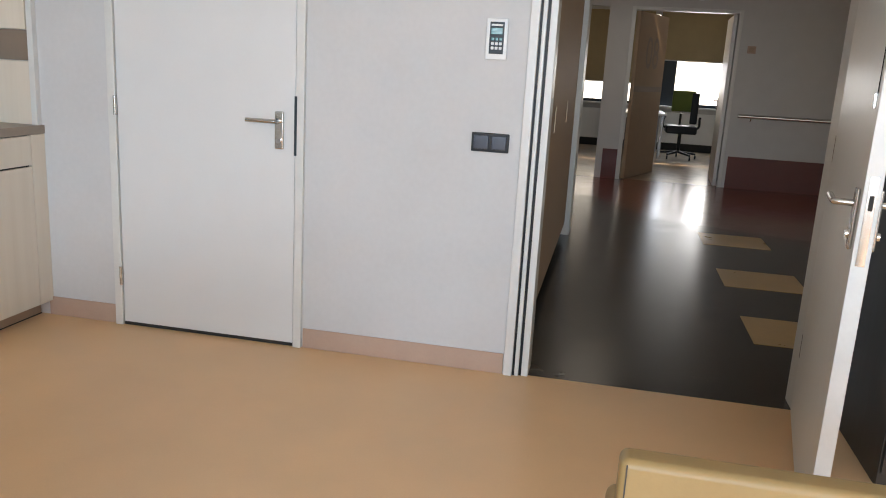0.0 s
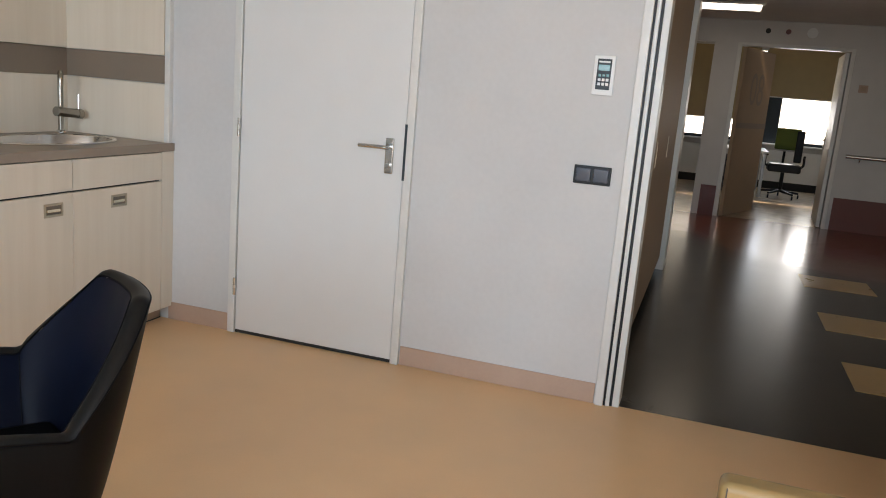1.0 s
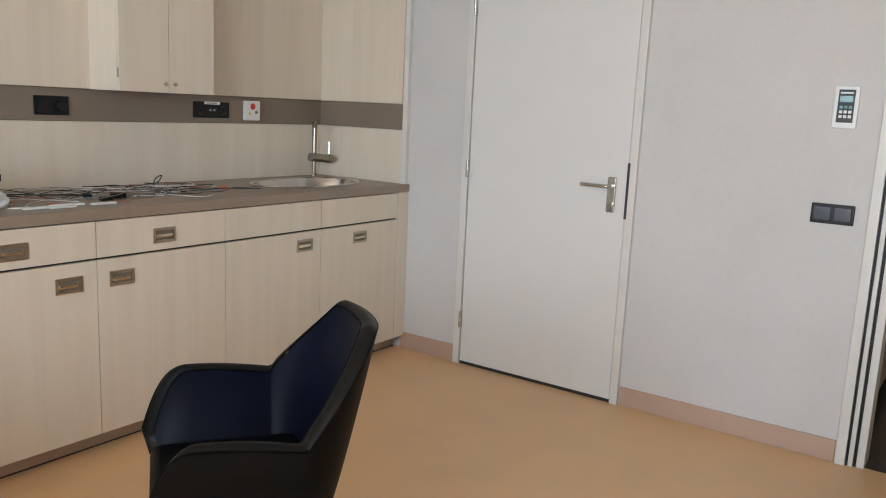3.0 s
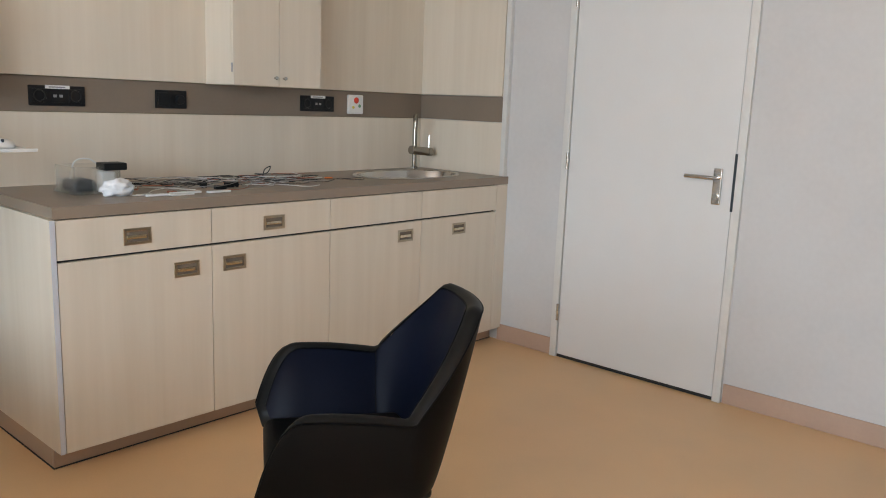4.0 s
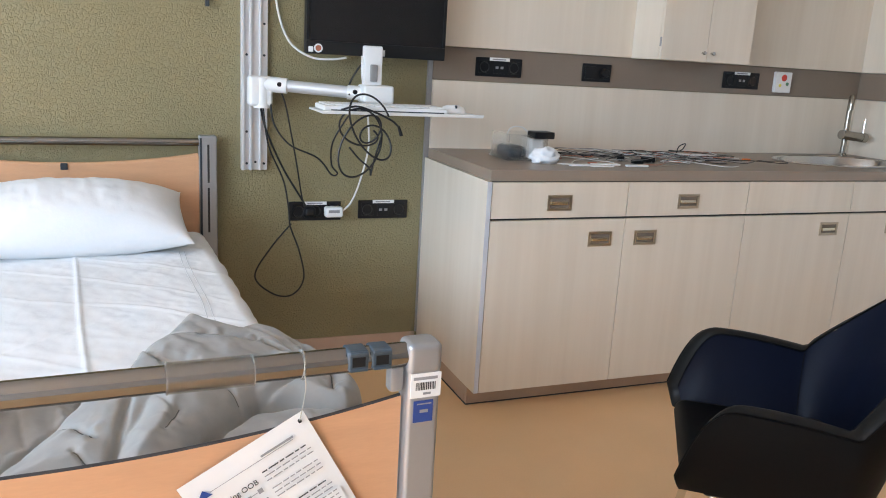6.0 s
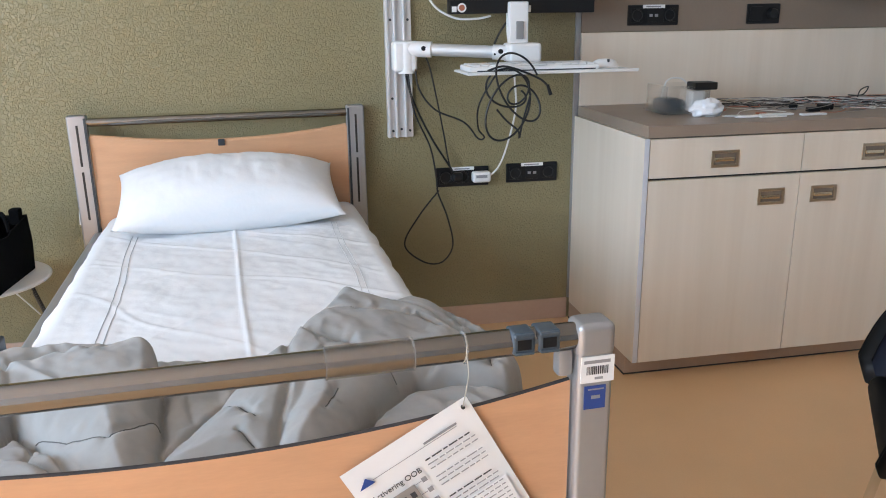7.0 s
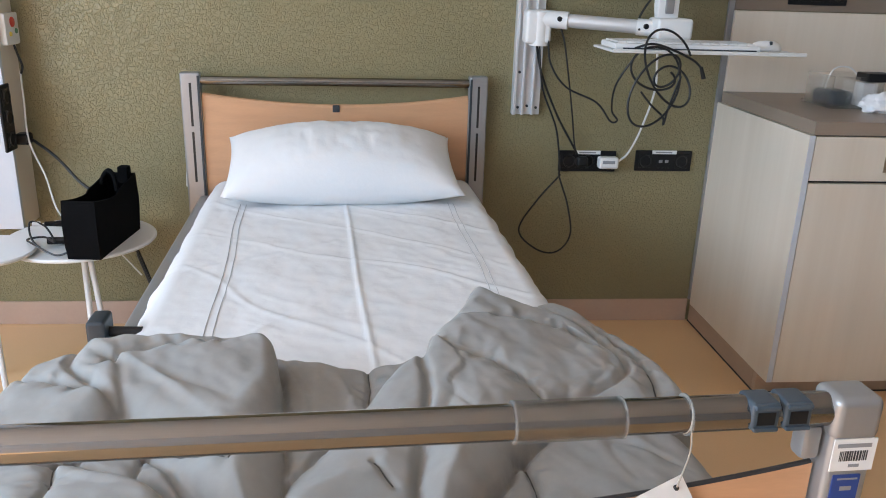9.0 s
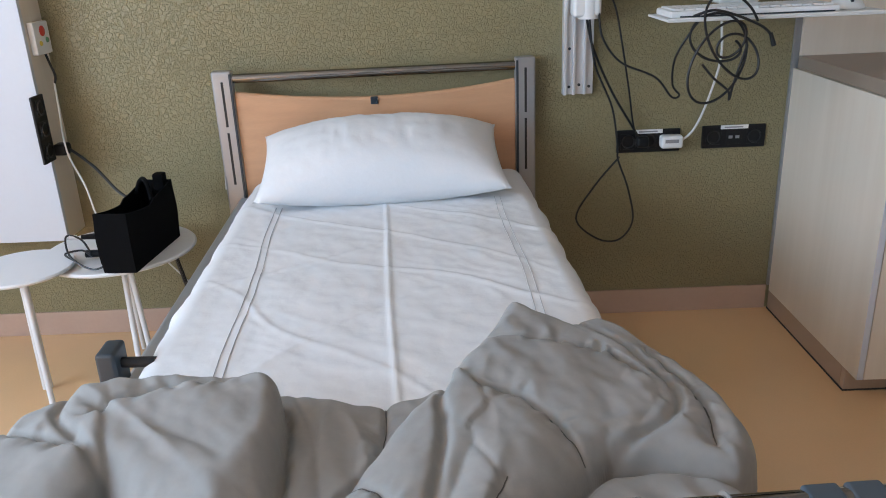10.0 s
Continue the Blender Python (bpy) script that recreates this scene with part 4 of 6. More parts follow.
hp = bp("head_panel", board(-0.012, 0.010, 0.42, head_z, HW - 0.069), M_beech, "curved beech head board")
bp("edge_band", band(-0.001, head_z, HW - 0.07, 0.010), M_beech, parent=hp)
bp("panel_clip", bx((-0.016, -0.02, 0.852), (0.018, 0.005, 0.876), 0.003), M_clamp, parent=hp)
FXL = 2.205
for s in (-1, 1):
    y0, y1 = sorted((s * (HW - 0.004), s * (HW - 0.055)))
    po = bp("foot_post", bx((FXL - 0.022, y0, 0.14), (FXL + 0.022, y1, 0.905), 0.007, 3), M_alu, "silver-grey foot post")
    bp("post_cap", bx((FXL - 0.024, y0 - 0.0015, 0.872), (FXL + 0.024, y1 + 0.0015, 0.922), 0.010, 4), M_alu, parent=po)
    bp("post_gusset", bx((FXL - 0.012, min(s * (HW - 0.058), s * (HW - 0.08)), 0.845), (FXL + 0.012, max(s * (HW - 0.058), s * (HW - 0.08)), 0.885), 0.006), M_alu, parent=po)
    if s > 0:
        lab = bp("barcode_label", bx((FXL + 0.0215, HW - 0.052, 0.838), (FXL + 0.0232, HW - 0.004, 0.876), 0.0), M_label, "white barcode label", po)
        g = random.Random(2)
        q = HW - 0.044
        while q < HW - 0.014:
            w = g.choice((0.0008, 0.0014, 0.002))
            bp("barcode_bar", bx((FXL + 0.0230, q, 0.850), (FXL + 0.0236, q + w, 0.862), 0.0), M_ink, parent=lab)
            q += w + g.choice((0.0008, 0.0012))
        bp("print_bar", bx((FXL + 0.0230, HW - 0.048, 0.866), (FXL + 0.0236, HW - 0.010, 0.8705), 0.0), M_greyink, parent=lab)
        bp("print_bar", bx((FXL + 0.0230, HW - 0.032, 0.8425), (FXL + 0.0236, HW - 0.020, 0.846), 0.0), M_greyink, parent=lab)
        st = bp("blue_sticker", bx((FXL + 0.0215, HW - 0.046, 0.799), (FXL + 0.0232, HW - 0.015, 0.833), 0.0), M_blue, "square blue inspection sticker", po)
        bp("print_bar", bx((FXL + 0.0230, HW - 0.036, 0.814), (FXL + 0.0236, HW - 0.023, 0.819), 0.0), M_greyink, parent=st)
        bp("print_bar", bx((FXL + 0.0230, HW - 0.041, 0.827), (FXL + 0.0236, HW - 0.018, 0.829), 0.0), M_greyink, parent=st)
ft = bp("foot_tube", tb([(FXL, -HW + 0.05, 0.900), (FXL, HW - 0.05, 0.900)], 0.0185, 24, False), M_bedtube, "brushed steel foot tube")
bp("tube_sleeve", tb([(FXL, 0.152, 0.900), (FXL, 0.263, 0.900)], 0.0212, 24, False), M_clear, "clear plastic sleeve", ft)
for y in (0.152, 0.263, 0.331):
    bp("sleeve_rim", tb([(FXL, y - 0.0009, 0.900), (FXL, y + 0.0009, 0.900)], 0.0217, 24, False), M_clearrim, parent=ft)
for y in (0.392, 0.427):
    c = bp("tube_clamp", bx((FXL - 0.013, y, 0.889), (FXL + 0.0205, y + 0.031, 0.9195), 0.004, 3), M_slate, "slate plastic clamp", ft)
    bp("clamp_lip", bx((FXL + 0.012, y + 0.002, 0.913), (FXL + 0.024, y + 0.029, 0.9185), 0.002), M_slate, parent=c)
    bp("clamp_lip", bx((FXL + 0.012, y + 0.002, 0.889), (FXL + 0.024, y + 0.029, 0.894), 0.002), M_slate, parent=c)
    bp("clamp_recess", bx((FXL + 0.0198, y + 0.006, 0.896), (FXL + 0.0212, y + 0.025, 0.910), 0.0), M_black, parent=c)
fp = bp("foot_panel", board(FXL - 0.002, FXL + 0.005, 0.36, foot_z, HW - 0.059), M_beech, "curved beech foot board with a dark edge band")
bp("edge_band", band(FXL + 0.0015, foot_z, HW - 0.06, 0.0032), M_edge, parent=fp)
for s in (-1, 1):
    bp("side_rail", bx((0.03, s * 0.475 - 0.02, 0.47), (FXL - 0.03, s * 0.475 + 0.02, 0.555), 0.012, 3), M_alu, "grey metal side rail")
bp("mattress_deck", bx((0.03, -0.452, 0.46), (FXL - 0.03, 0.452, 0.475), 0.002), M_alu)
for x in (0.35, 1.85):
    bp("lift_leg", bx((x - 0.04, -0.33, 0.16), (x + 0.04, 0.33, 0.458), 0.01), M_alu)
bp("chassis", bx((0.15, -0.30, 0.12), (2.05, 0.30, 0.158), 0.01), M_alu)
for x in (0.2, 2.0):
    for y in (-0.34, 0.34):
        w = bp("castor", tb([(x, y - 0.016, 0.062), (x, y + 0.016, 0.062)], 0.062, 24, False), M_black)
        bp("castor_fork", bx((x - 0.03, y - 0.022, 0.07), (x + 0.03, y + 0.022, 0.12), 0.006), M_alu, parent=w)
bp("rail_bracket", bx((1.26, -0.522, 0.52), (1.33, -0.484, 0.635), 0.008, 3), M_clamp, "slate plastic bracket on the side rail")
bp("bracket_pin", tb([(1.295, -0.49, 0.60), (1.295, -0.42, 0.597)], 0.011, 12, False), M_black)

MY = 0.020
BM = pose(*BED, 0, 0, BROT)
solid("mattress", bx((0.05, MY - 0.44, 0.478), (2.15, MY + 0.44, 0.588), 0.04, 4, BM), M_label, "white foam mattress on the bed deck", "mattress")


def sheet_z(x, y):
    """Top of the sheet, with creases, over the bed's own x and y."""
    e = 0.0
    for ang, off, w, a in ((0.55, 0.30, 0.020, 0.010), (0.62, 0.52, 0.016, 0.008), (0.40, 0.12, 0.022, 0.007), (0.48, 0.80, 0.018, 0.008), (0.75, 1.02, 0.016, 0.006), (0.30, -0.1, 0.02, 0.006), (-0.5, 0.62, 0.018, 0.006), (-0.65, 0.92, 0.016, 0.005)):
        d = x * math.cos(ang) - (y - MY) * math.sin(ang) * 1.2 - off + 0.07 * noise.noise(Vector((x * 3, y * 3, ang * 9)))
        m = 0.5 + 0.5 * noise.noise(Vector((x * 2.2 + ang * 7, y * 2.2, 3.1)))
        e += 0.75 * a * math.exp(-(d / (0.5 * w)) ** 2) * max(0, m)
    p, q = 0.82 * x - 0.57 * y, 0.57 * x + 0.82 * y
    for k, (fa, fb) in enumerate(((3.0, 13.0), (5.0, 24.0))):
        e += (0.0026, 0.0014)[k] * max(0.0, 1 - 3.2 * abs(noise.noise(Vector((p * fb * 0.55, q * fa * 0.7, 4.4 + k))))) ** 2 * (0.4 + 0.6 * abs(noise.noise(Vector((x * 2.5, y * 2.5, 6.1)))))
    e += 0.0045 * math.exp(-((y - 0.002 - 0.036 * x - 0.004 * math.sin(4 * x)) / 0.0055) ** 2)
    e += 0.004 * noise.noise(Vector((x * 4, y * 4, 0.3))) + 0.003 * noise.noise(Vector((x * 11, y * 13, 1.3))) + 0.0012 * noise.noise(Vector((x * 31, y * 35, 2.3)))
    return 0.606 + e


def sheet_pt(u, v):
    x = 0.035 + 2.12 * u
    s = (v - 0.5) * 2
    half, drop = 0.447, 0.14
    q = s * (half + drop)
    if abs(q) < half - 0.03:
        return (x, MY + q, sheet_z(x, MY + q))
    k = abs(q) - (half - 0.03)
    sg = 1 if s > 0 else -1
    a = min(k / 0.06, math.pi / 2)
    ruck = 0.007 * noise.noise(Vector((x * 9, sg, 2))) + 0.004 * noise.noise(Vector((x * 25, sg, 5)))
    y = half - 0.03 + 0.06 * math.sin(a) + ruck * min(1, k / 0.05)
    z = sheet_z(x, MY + sg * (half - 0.03)) - 0.06 * (1 - math.cos(a)) - max(0, k - 0.06 * math.pi / 2)
    return (x, MY + sg * y, z)


def sheet_mesh():
    bm = sheet_grid(sheet_pt, 240, 230)
    bm.transform(BM)
    return bm


sh = thing("bed_sheet", (-1.87, 0.34, 0.48), "rumpled white cotton sheet with stitched lines over the mattress", "bed sheet")
part("sheet_cloth", sheet_mesh(), M_sheet, sh, smooth=0).data.polygons.foreach_set("use_smooth", [True] * 240 * 230)
for y, lean in ((-0.330, 0.034), (-0.312, 0.034), (0.357, -0.006), (0.374, -0.006)):
    pts = [(x / 40, y + lean * x / 40 + 0.004 * math.sin(x * 0.21), sheet_z(x / 40, y + lean * x / 40 + 0.004 * math.sin(x * 0.21)) + 0.0008) for x in range(14, 72)]
    bm = tb(pts, 0.0008, 5, False)
    bm.transform(BM)
    part("stitch_line", bm, M_stitch, sh)


def pillow_mesh():
    bm = bmesh.new()
    n, m = 56, 36
    W, D, Hh = 0.388, 0.200, 0.132
    for side in (1, -1):
        vs = []
        for i in range(n + 1):
            row = []
            for j in range(m + 1):
                u, v = -1 + 2 * i / n, -1 + 2 * j / m
                pinch_u = 1 - 0.045 * (1 - abs(v) ** 2.5)
                pinch_v = 1 - 0.10 * (1 - abs(u) ** 2.5)
                y, x = u * W * pinch_u, v * D
                x *= 1 - (1 - pinch_v) * v * v
                f = max(0.0, (1 - abs(u) ** 2.6)) ** 0.55 * max(0.0, (1 - abs(v) ** 2.2)) ** 0.55
                wr = 0.006 * noise.noise(Vector((u * 2.2, v * 1.6, side + 9))) + 0.004 * noise.noise(Vector((u * 9, v * 4, side + 3))) + 0.003 * noise.noise(Vector((u * 22, v * 6, side + 5)))
                for c, w in ((-0.42, 0.03), (-0.33, 0.025), (0.20, 0.025)):
                    wr -= 0.007 * math.exp(-((u - c - 0.05 * v) / w) ** 2) * math.exp(-((v - 0.15) / 0.35) ** 2)
                z = side * (Hh * f * (1 if side > 0 else 0.8)) + wr * f
                row.append(bm.verts.new((x, y, z)))
            vs.append(row)
        for i in range(n):
            for j in range(m):
                bm.faces.new((vs[i][j], vs[i + 1][j], vs[i + 1][j + 1], vs[i][j + 1]))
    bmesh.ops.remove_doubles(bm, verts=bm.verts, dist=0.0012)
    bm.transform(BM @ Matrix.Translation((0.232, 0.012, 0.708)) @ pose(0, 0, 0, 0, 17, 1.0))
    return bm


solid("pillow", pillow_mesh(), M_sheet, "plump white cotton pillow against the head board", "pillow", smooth=80)

# quilt heaped at the foot


from mathutils.bvhtree import BVHTree


def outline(pts, per=10):
    """Closed smooth line through the points."""
    ps, out, n = [Vector(p) for p in pts], [], len(pts)
    for i in range(n):
        p0, p1, p2, p3 = ps[i - 1], ps[i], ps[(i + 1) % n], ps[(i + 2) % n]
        for k in range(per):
            t = k / per
            out.append(0.5 * (2 * p1 + (p2 - p0) * t + (2 * p0 - 5 * p1 + 4 * p2 - p3) * t * t + (3 * p1 - p0 - 3 * p2 + p3) * t ** 3))
    return out


def seam_near(x, y, seams):
    """Distance to the nearest stitched line and the run along it."""
    best, run = 9.0, 0.0
    for line in seams:
        for (ax, ay), (cx, cy) in zip(line, line[1:]):
            ex, ey = cx - ax, cy - ay
            t = max(0.0, min(1.0, ((x - ax) * ex + (y - ay) * ey) / (ex * ex + ey * ey)))
            d = math.hypot(x - ax - t * ex, y - ay - t * ey)
            if d < best:
                best, run = d, t * math.hypot(ex, ey) + 3 * ax
    return best, run


def relief(x, y, seed, pull):
    """Soft lumps, long pulled folds along one direction, and small creases."""
    u, w = x * math.cos(pull) + y * math.sin(pull), -x * math.sin(pull) + y * math.cos(pull)
    z = 0.005 * noise.noise(Vector((x * 6, y * 6, seed))) + 0.0036 * noise.noise(Vector((u * 8, w * 22, seed + 2)))
    z += 0.0075 * max(0.0, 1 - 3.4 * abs(noise.noise(Vector((u * 2.4, w * 9, seed + 4))))) ** 1.5 * max(0.0, min(1.0, 0.3 + 1.6 * noise.noise(Vector((x * 4, y * 4, seed + 1.5)))))
    z -= 0.006 * max(0.0, 1 - 5.0 * abs(noise.noise(Vector((u * 3.0, w * 10, seed + 6))))) ** 2 * max(0.0, min(1.0, 0.3 + 1.6 * noise.noise(Vector((x * 5, y * 5, seed + 7.5)))))
    return z + 0.0018 * noise.noise(Vector((u * 30, w * 46, seed + 8)))


# folds of the bunched quilt from the bottom up: outline, level, slope along and across, thickness, edge radius, stitched lines, pull of the folds
FOLDS = (
    (((1.76, -0.53), (1.74, -0.20), (1.76, 0.15), (1.79, 0.30), (1.78, 0.47), (1.84, 0.525), (2.00, 0.53), (2.17, 0.52), (2.19, 0.20), (2.19, -0.20), (2.18, -0.53), (1.95, -0.56)),
     0.612, 0.0, 0.0, 0.040, 0.045, (((1.75, 0.245), (1.95, 0.255), (2.18, 0.245)), ((2.05, 0.54), (2.045, 0.2), (2.05, -0.2), (2.05, -0.56)), ((1.75, -0.30), (2.18, -0.30))), 0.4),
    (((1.79, -0.57), (1.80, -0.48), (1.84, -0.41), (1.88, -0.355), (1.93, -0.27), (2.00, -0.235), (2.07, -0.28), (2.09, -0.40), (2.06, -0.54), (1.94, -0.585)),
     0.622, 0.0, 0.12, 0.052, 0.034, (((1.83, -0.42), (1.93, -0.40), (2.08, -0.42)),), 1.2),
    (((1.36, 0.43), (1.50, 0.528), (1.60, 0.570), (1.70, 0.580), (1.775, 0.568), (1.83, 0.525), (1.805, 0.46), (1.792, 0.38), (1.80, 0.29), (1.84, 0.22), (1.70, 0.18), (1.50, 0.28)),
     0.622, 0.0, -0.09, 0.070, 0.034, (((1.50, 0.485), (1.61, 0.525), (1.70, 0.524), (1.78, 0.505)), ((1.81, 0.30), (1.79, 0.33), (1.77, 0.345))), 0.5),
    (((1.54, -0.16), (1.535, -0.098), (1.56, -0.03), (1.572, 0.035), (1.555, 0.091), (1.54, 0.14), (1.66, 0.18), (1.85, 0.06), (1.94, -0.09), (1.86, -0.16), (1.66, -0.18)),
     0.612, 0.0, 0.0, 0.040, 0.024, (((1.55, 0.036), (1.64, 0.038), (1.72, 0.03)),), 0.2),
    (((1.565, 0.15), (1.619, 0.126), (1.697, 0.062), (1.788, 0.004), (1.85, -0.035), (1.906, -0.076), (1.955, -0.115), (2.02, -0.10), (2.03, 0.0), (2.02, 0.09), (1.92, 0.15), (1.80, 0.21), (1.66, 0.21)),
     0.636, -0.06, 0.06, 0.072, 0.036, (((1.82, -0.005), (1.86, 0.035), (1.90, 0.06)), ((1.93, 0.03), (1.975, 0.055))), 2.4),
    (((1.575, -0.38), (1.585, -0.46), (1.612, -0.515), (1.68, -0.55), (1.767, -0.565), (1.835, -0.545), (1.85, -0.47), (1.84, -0.40), (1.79, -0.34), (1.70, -0.34)),
     0.646, -0.05, 0.20, 0.066, 0.036, (((1.66, -0.53), (1.70, -0.46), (1.73, -0.40)),), 1.3),
    (((1.606, -0.125), (1.585, -0.172), (1.574, -0.28), (1.578, -0.39), (1.61, -0.445), (1.66, -0.44), (1.705, -0.402), (1.767, -0.356), (1.83, -0.30), (1.888, -0.25), (1.97, -0.20), (2.03, -0.14), (2.00, -0.105), (1.881, -0.098), (1.796, -0.102), (1.696, -0.112)),
     0.652, -0.14, 0.02, 0.066, 0.026, (((1.70, -0.405), (1.645, -0.37), (1.613, -0.29), (1.60, -0.19)), ((1.90, -0.17), (1.865, -0.125), (1.835, -0.10)), ((1.80, -0.33), (1.87, -0.24), (1.90, -0.17))), 0.75),
    (((1.318, 0.272), (1.35, 0.325), (1.40, 0.378), (1.482, 0.432), (1.601, 0.484), (1.675, 0.480), (1.722, 0.457), (1.748, 0.425), (1.78, 0.37), (1.824, 0.314), (1.86, 0.278), (1.90, 0.243), (1.97, 0.20), (2.03, 0.12), (1.99, 0.088), (1.91, 0.096), (1.842, 0.116), (1.753, 0.126), (1.646, 0.130), (1.558, 0.151), (1.463, 0.205), (1.37, 0.245)),
     0.642, 0.0, -0.08, 0.072, 0.036, (((1.63, 0.135), (1.645, 0.18), (1.67, 0.235), (1.73, 0.28), (1.815, 0.315)), ((1.47, 0.215), (1.485, 0.27), (1.50, 0.345), (1.53, 0.41), (1.60, 0.468)), ((1.86, 0.20), (1.92, 0.17))), 0.25),
)


def inside_depth(X, Y, line):
    """Depth inside a closed outline, negative outside."""
    best, odd = np.full(X.shape, 9.0), np.zeros(X.shape, bool)
    for a, b in zip(line, line[1:] + line[:1]):
        ex, ey = b.x - a.x, b.y - a.y
        t = np.clip(((X - a.x) * ex + (Y - a.y) * ey) / (ex * ex + ey * ey + 1e-12), 0, 1)
        best = np.minimum(best, np.hypot(X - a.x - t * ex, Y - a.y - t * ey))
        if abs(ey) > 1e-9:
            odd ^= ((a.y > Y) != (b.y > Y)) & (X < a.x + (Y - a.y) / ey * ex)
    return np.where(odd, best, -best)


def quilt_surface():
    """The whole crumpled quilt as one padded cloth over the bed's own x and y, with its stitched lines."""
    nx, ny, x0, x1, y0, y1, rest = 236, 310, 1.29, 2.180, -0.60, 0.58, 0.575
    xs, ys = np.linspace(x0, x1, nx), np.linspace(y0, y1, ny)
    X, Y = np.meshgrid(xs, ys, indexing="ij")
    H, owner = np.full(X.shape, rest), np.full(X.shape, -1)
    wob = np.array([[noise.noise(Vector((x * 13, y * 13, 5.5))) * 0.006 + noise.noise(Vector((x * 40, y * 40, 8.5))) * 0.0025 for y in ys] for x in xs])
    for k, (pts, level, sx, sy, thick, rad, seams, pull_dir) in enumerate(FOLDS):
        line = outline([(p[0], p[1], 0) for p in pts])
        cx, cy = sum(p[0] for p in pts) / len(pts), sum(p[1] for p in pts) / len(pts)
        d = inside_depth(X, Y, line) + wob
        q = np.clip(d / (rad + 0.15 * np.clip((X - 1.74) / 0.22, 0, 1) * (k > 2)), 0, 1)
        z = level + sx * (X - cx) + sy * (Y - cy) + thick * (np.sqrt(1 - (1 - q) ** 2) * 0.82 + 0.18 * (1 - np.exp(-np.maximum(d, 0) / 0.09)))
        H = np.where(owner >= 0, np.maximum(H - 0.015 * np.exp(-((d + 0.003) / 0.0075) ** 2), 0.600), H)
        over = (d > 0) & (z > H)
        z = np.where(over, z, H)
        for i, j in np.argwhere(over):
            x, y = float(X[i, j]), float(Y[i, j])
            s_, run = seam_near(x, y, seams)
            soft = float(q[i, j])
            pin = 0.013 * math.exp(-(s_ / 0.005) ** 2) + 0.008 * math.exp(-(s_ / 0.024) ** 2)
            gather = 0.0026 * math.sin(run * 140 + 4 * noise.noise(Vector((x * 20, y * 20, 1)))) * math.exp(-((s_ - 0.012) / 0.018) ** 2)
            z[i, j] += (1.35 * relief(x, y, 3.0 * k + 1, pull_dir) - pin + gather) * (0.25 + 0.75 * soft)
        H, owner = z, np.where(over, k, owner)
    bm = bmesh.new()
    vs = [[bm.verts.new((xs[i], ys[j], H[i, j])) for j in range(ny)] for i in range(nx)]
    for i in range(nx - 1):
        for j in range(ny - 1):
            if max(H[i, j], H[i + 1, j], H[i + 1, j + 1], H[i, j + 1]) > rest + 0.004:
                bm.faces.new((vs[i][j], vs[i + 1][j], vs[i + 1][j + 1], vs[i][j + 1]))
    bmesh.ops.delete(bm, geom=[v for v in bm.verts if not v.link_faces], context="VERTS")
    bmesh.ops.smooth_vert(bm, verts=bm.verts, factor=0.2, use_axis_x=True, use_axis_y=True, use_axis_z=True)
    tree, stitched = BVHTree.FromBMesh(bm), []
    for k, fold_ in enumerate(FOLDS):
        for path in fold_[6]:
            run = []
            for (ax, ay), (cx, cy) in zip(path, path[1:]):
                for m in range(14):
                    x, y = ax + (cx - ax) * m / 14, ay + (cy - ay) * m / 14
                    i, j = round((x - x0) / (x1 - x0) * (nx - 1)), round((y - y0) / (y1 - y0) * (ny - 1))
                    hit = tree.ray_cast(Vector((x, y, 2.0)), Vector((0, 0, -1)))[0]
                    if hit and 0 <= i < nx and 0 <= j < ny and owner[i, j] == k:
                        run.append((hit.x, hit.y, hit.z + 0.0002))
                    elif len(run) > 6:
                        stitched.append(run)
                        run = []
            if len(run) > 6:
                stitched.append(run)
    bm.transform(BM)
    return bm, stitched


quilt = thing("quilt", (-1.05, 0.37, 0.59), "grey quilted duvet bunched up at the foot of the bed", "duvet")
cloth, stitched = quilt_surface()
cover = part("quilt_cover", cloth, M_duvet, quilt, smooth=0)
cover.data.polygons.foreach_set("use_smooth", [True] * len(cover.data.polygons))
for run in stitched:
    sm = tb(run, 0.0011, 5, False)
    sm.transform(BM)
    part("seam", sm, M_seam, cover)

# instruction sheet hanging from the foot tube
PA = 28.5
hole = BM @ Vector((FXL + 0.0105, 0.326, 0.822))
PM = Matrix.Translation(hole) @ pose(0, 0, 0, 90, 0, 90 + BROT) @ pose(0, 0, 0, 0, 0, PA) @ Matrix.Scale(0.92, 4)
sheet = thing("instruction_sheet", tuple(hole), "white printed instruction sheet hung by a string on the foot board", "paper sheet")


def pp(name, lo, hi, z, material, parent=None, label=""):
    return part(name, bx((lo[0], lo[1], z), (hi[0], hi[1], z + 0.0004), 0, 2, PM), material, parent or sheet, label)


part("paper", sheet_grid(lambda u, v: PM @ Vector((-0.198 + 0.21 * u, -0.285 + 0.297 * v, 0.0012 + 0.004 * math.sin(u * 3.1) * (1 - v))), 12, 16), M_label, sheet)
pz = 0.0062
part("hole", lathe([(0.0, 0.0052), (0.0028, 0.0052), (0.0028, 0.0)], (0, 0, 0), 14, PM), M_dark, sheet)
pp("header_line", (-0.162, -0.0190), (-0.022, -0.0182), pz, M_greyink)
pp("header_text", (-0.075, -0.0160), (-0.020, -0.0125), pz, M_greyink)
bm = bmesh.new()
tri = [bm.verts.new(PM @ Vector(p)) for p in ((-0.186, -0.024, pz), (-0.160, -0.024, pz), (-0.170, -0.010, pz))]
bm.faces.new(tri)
part("logo_shape", bm, M_blue, sheet, "blue triangular mark")
letters("title_text", "Activering OOB", 0.0125, PM @ pose(-0.139, -0.048, pz), M_ink, sheet)
g = random.Random(8)
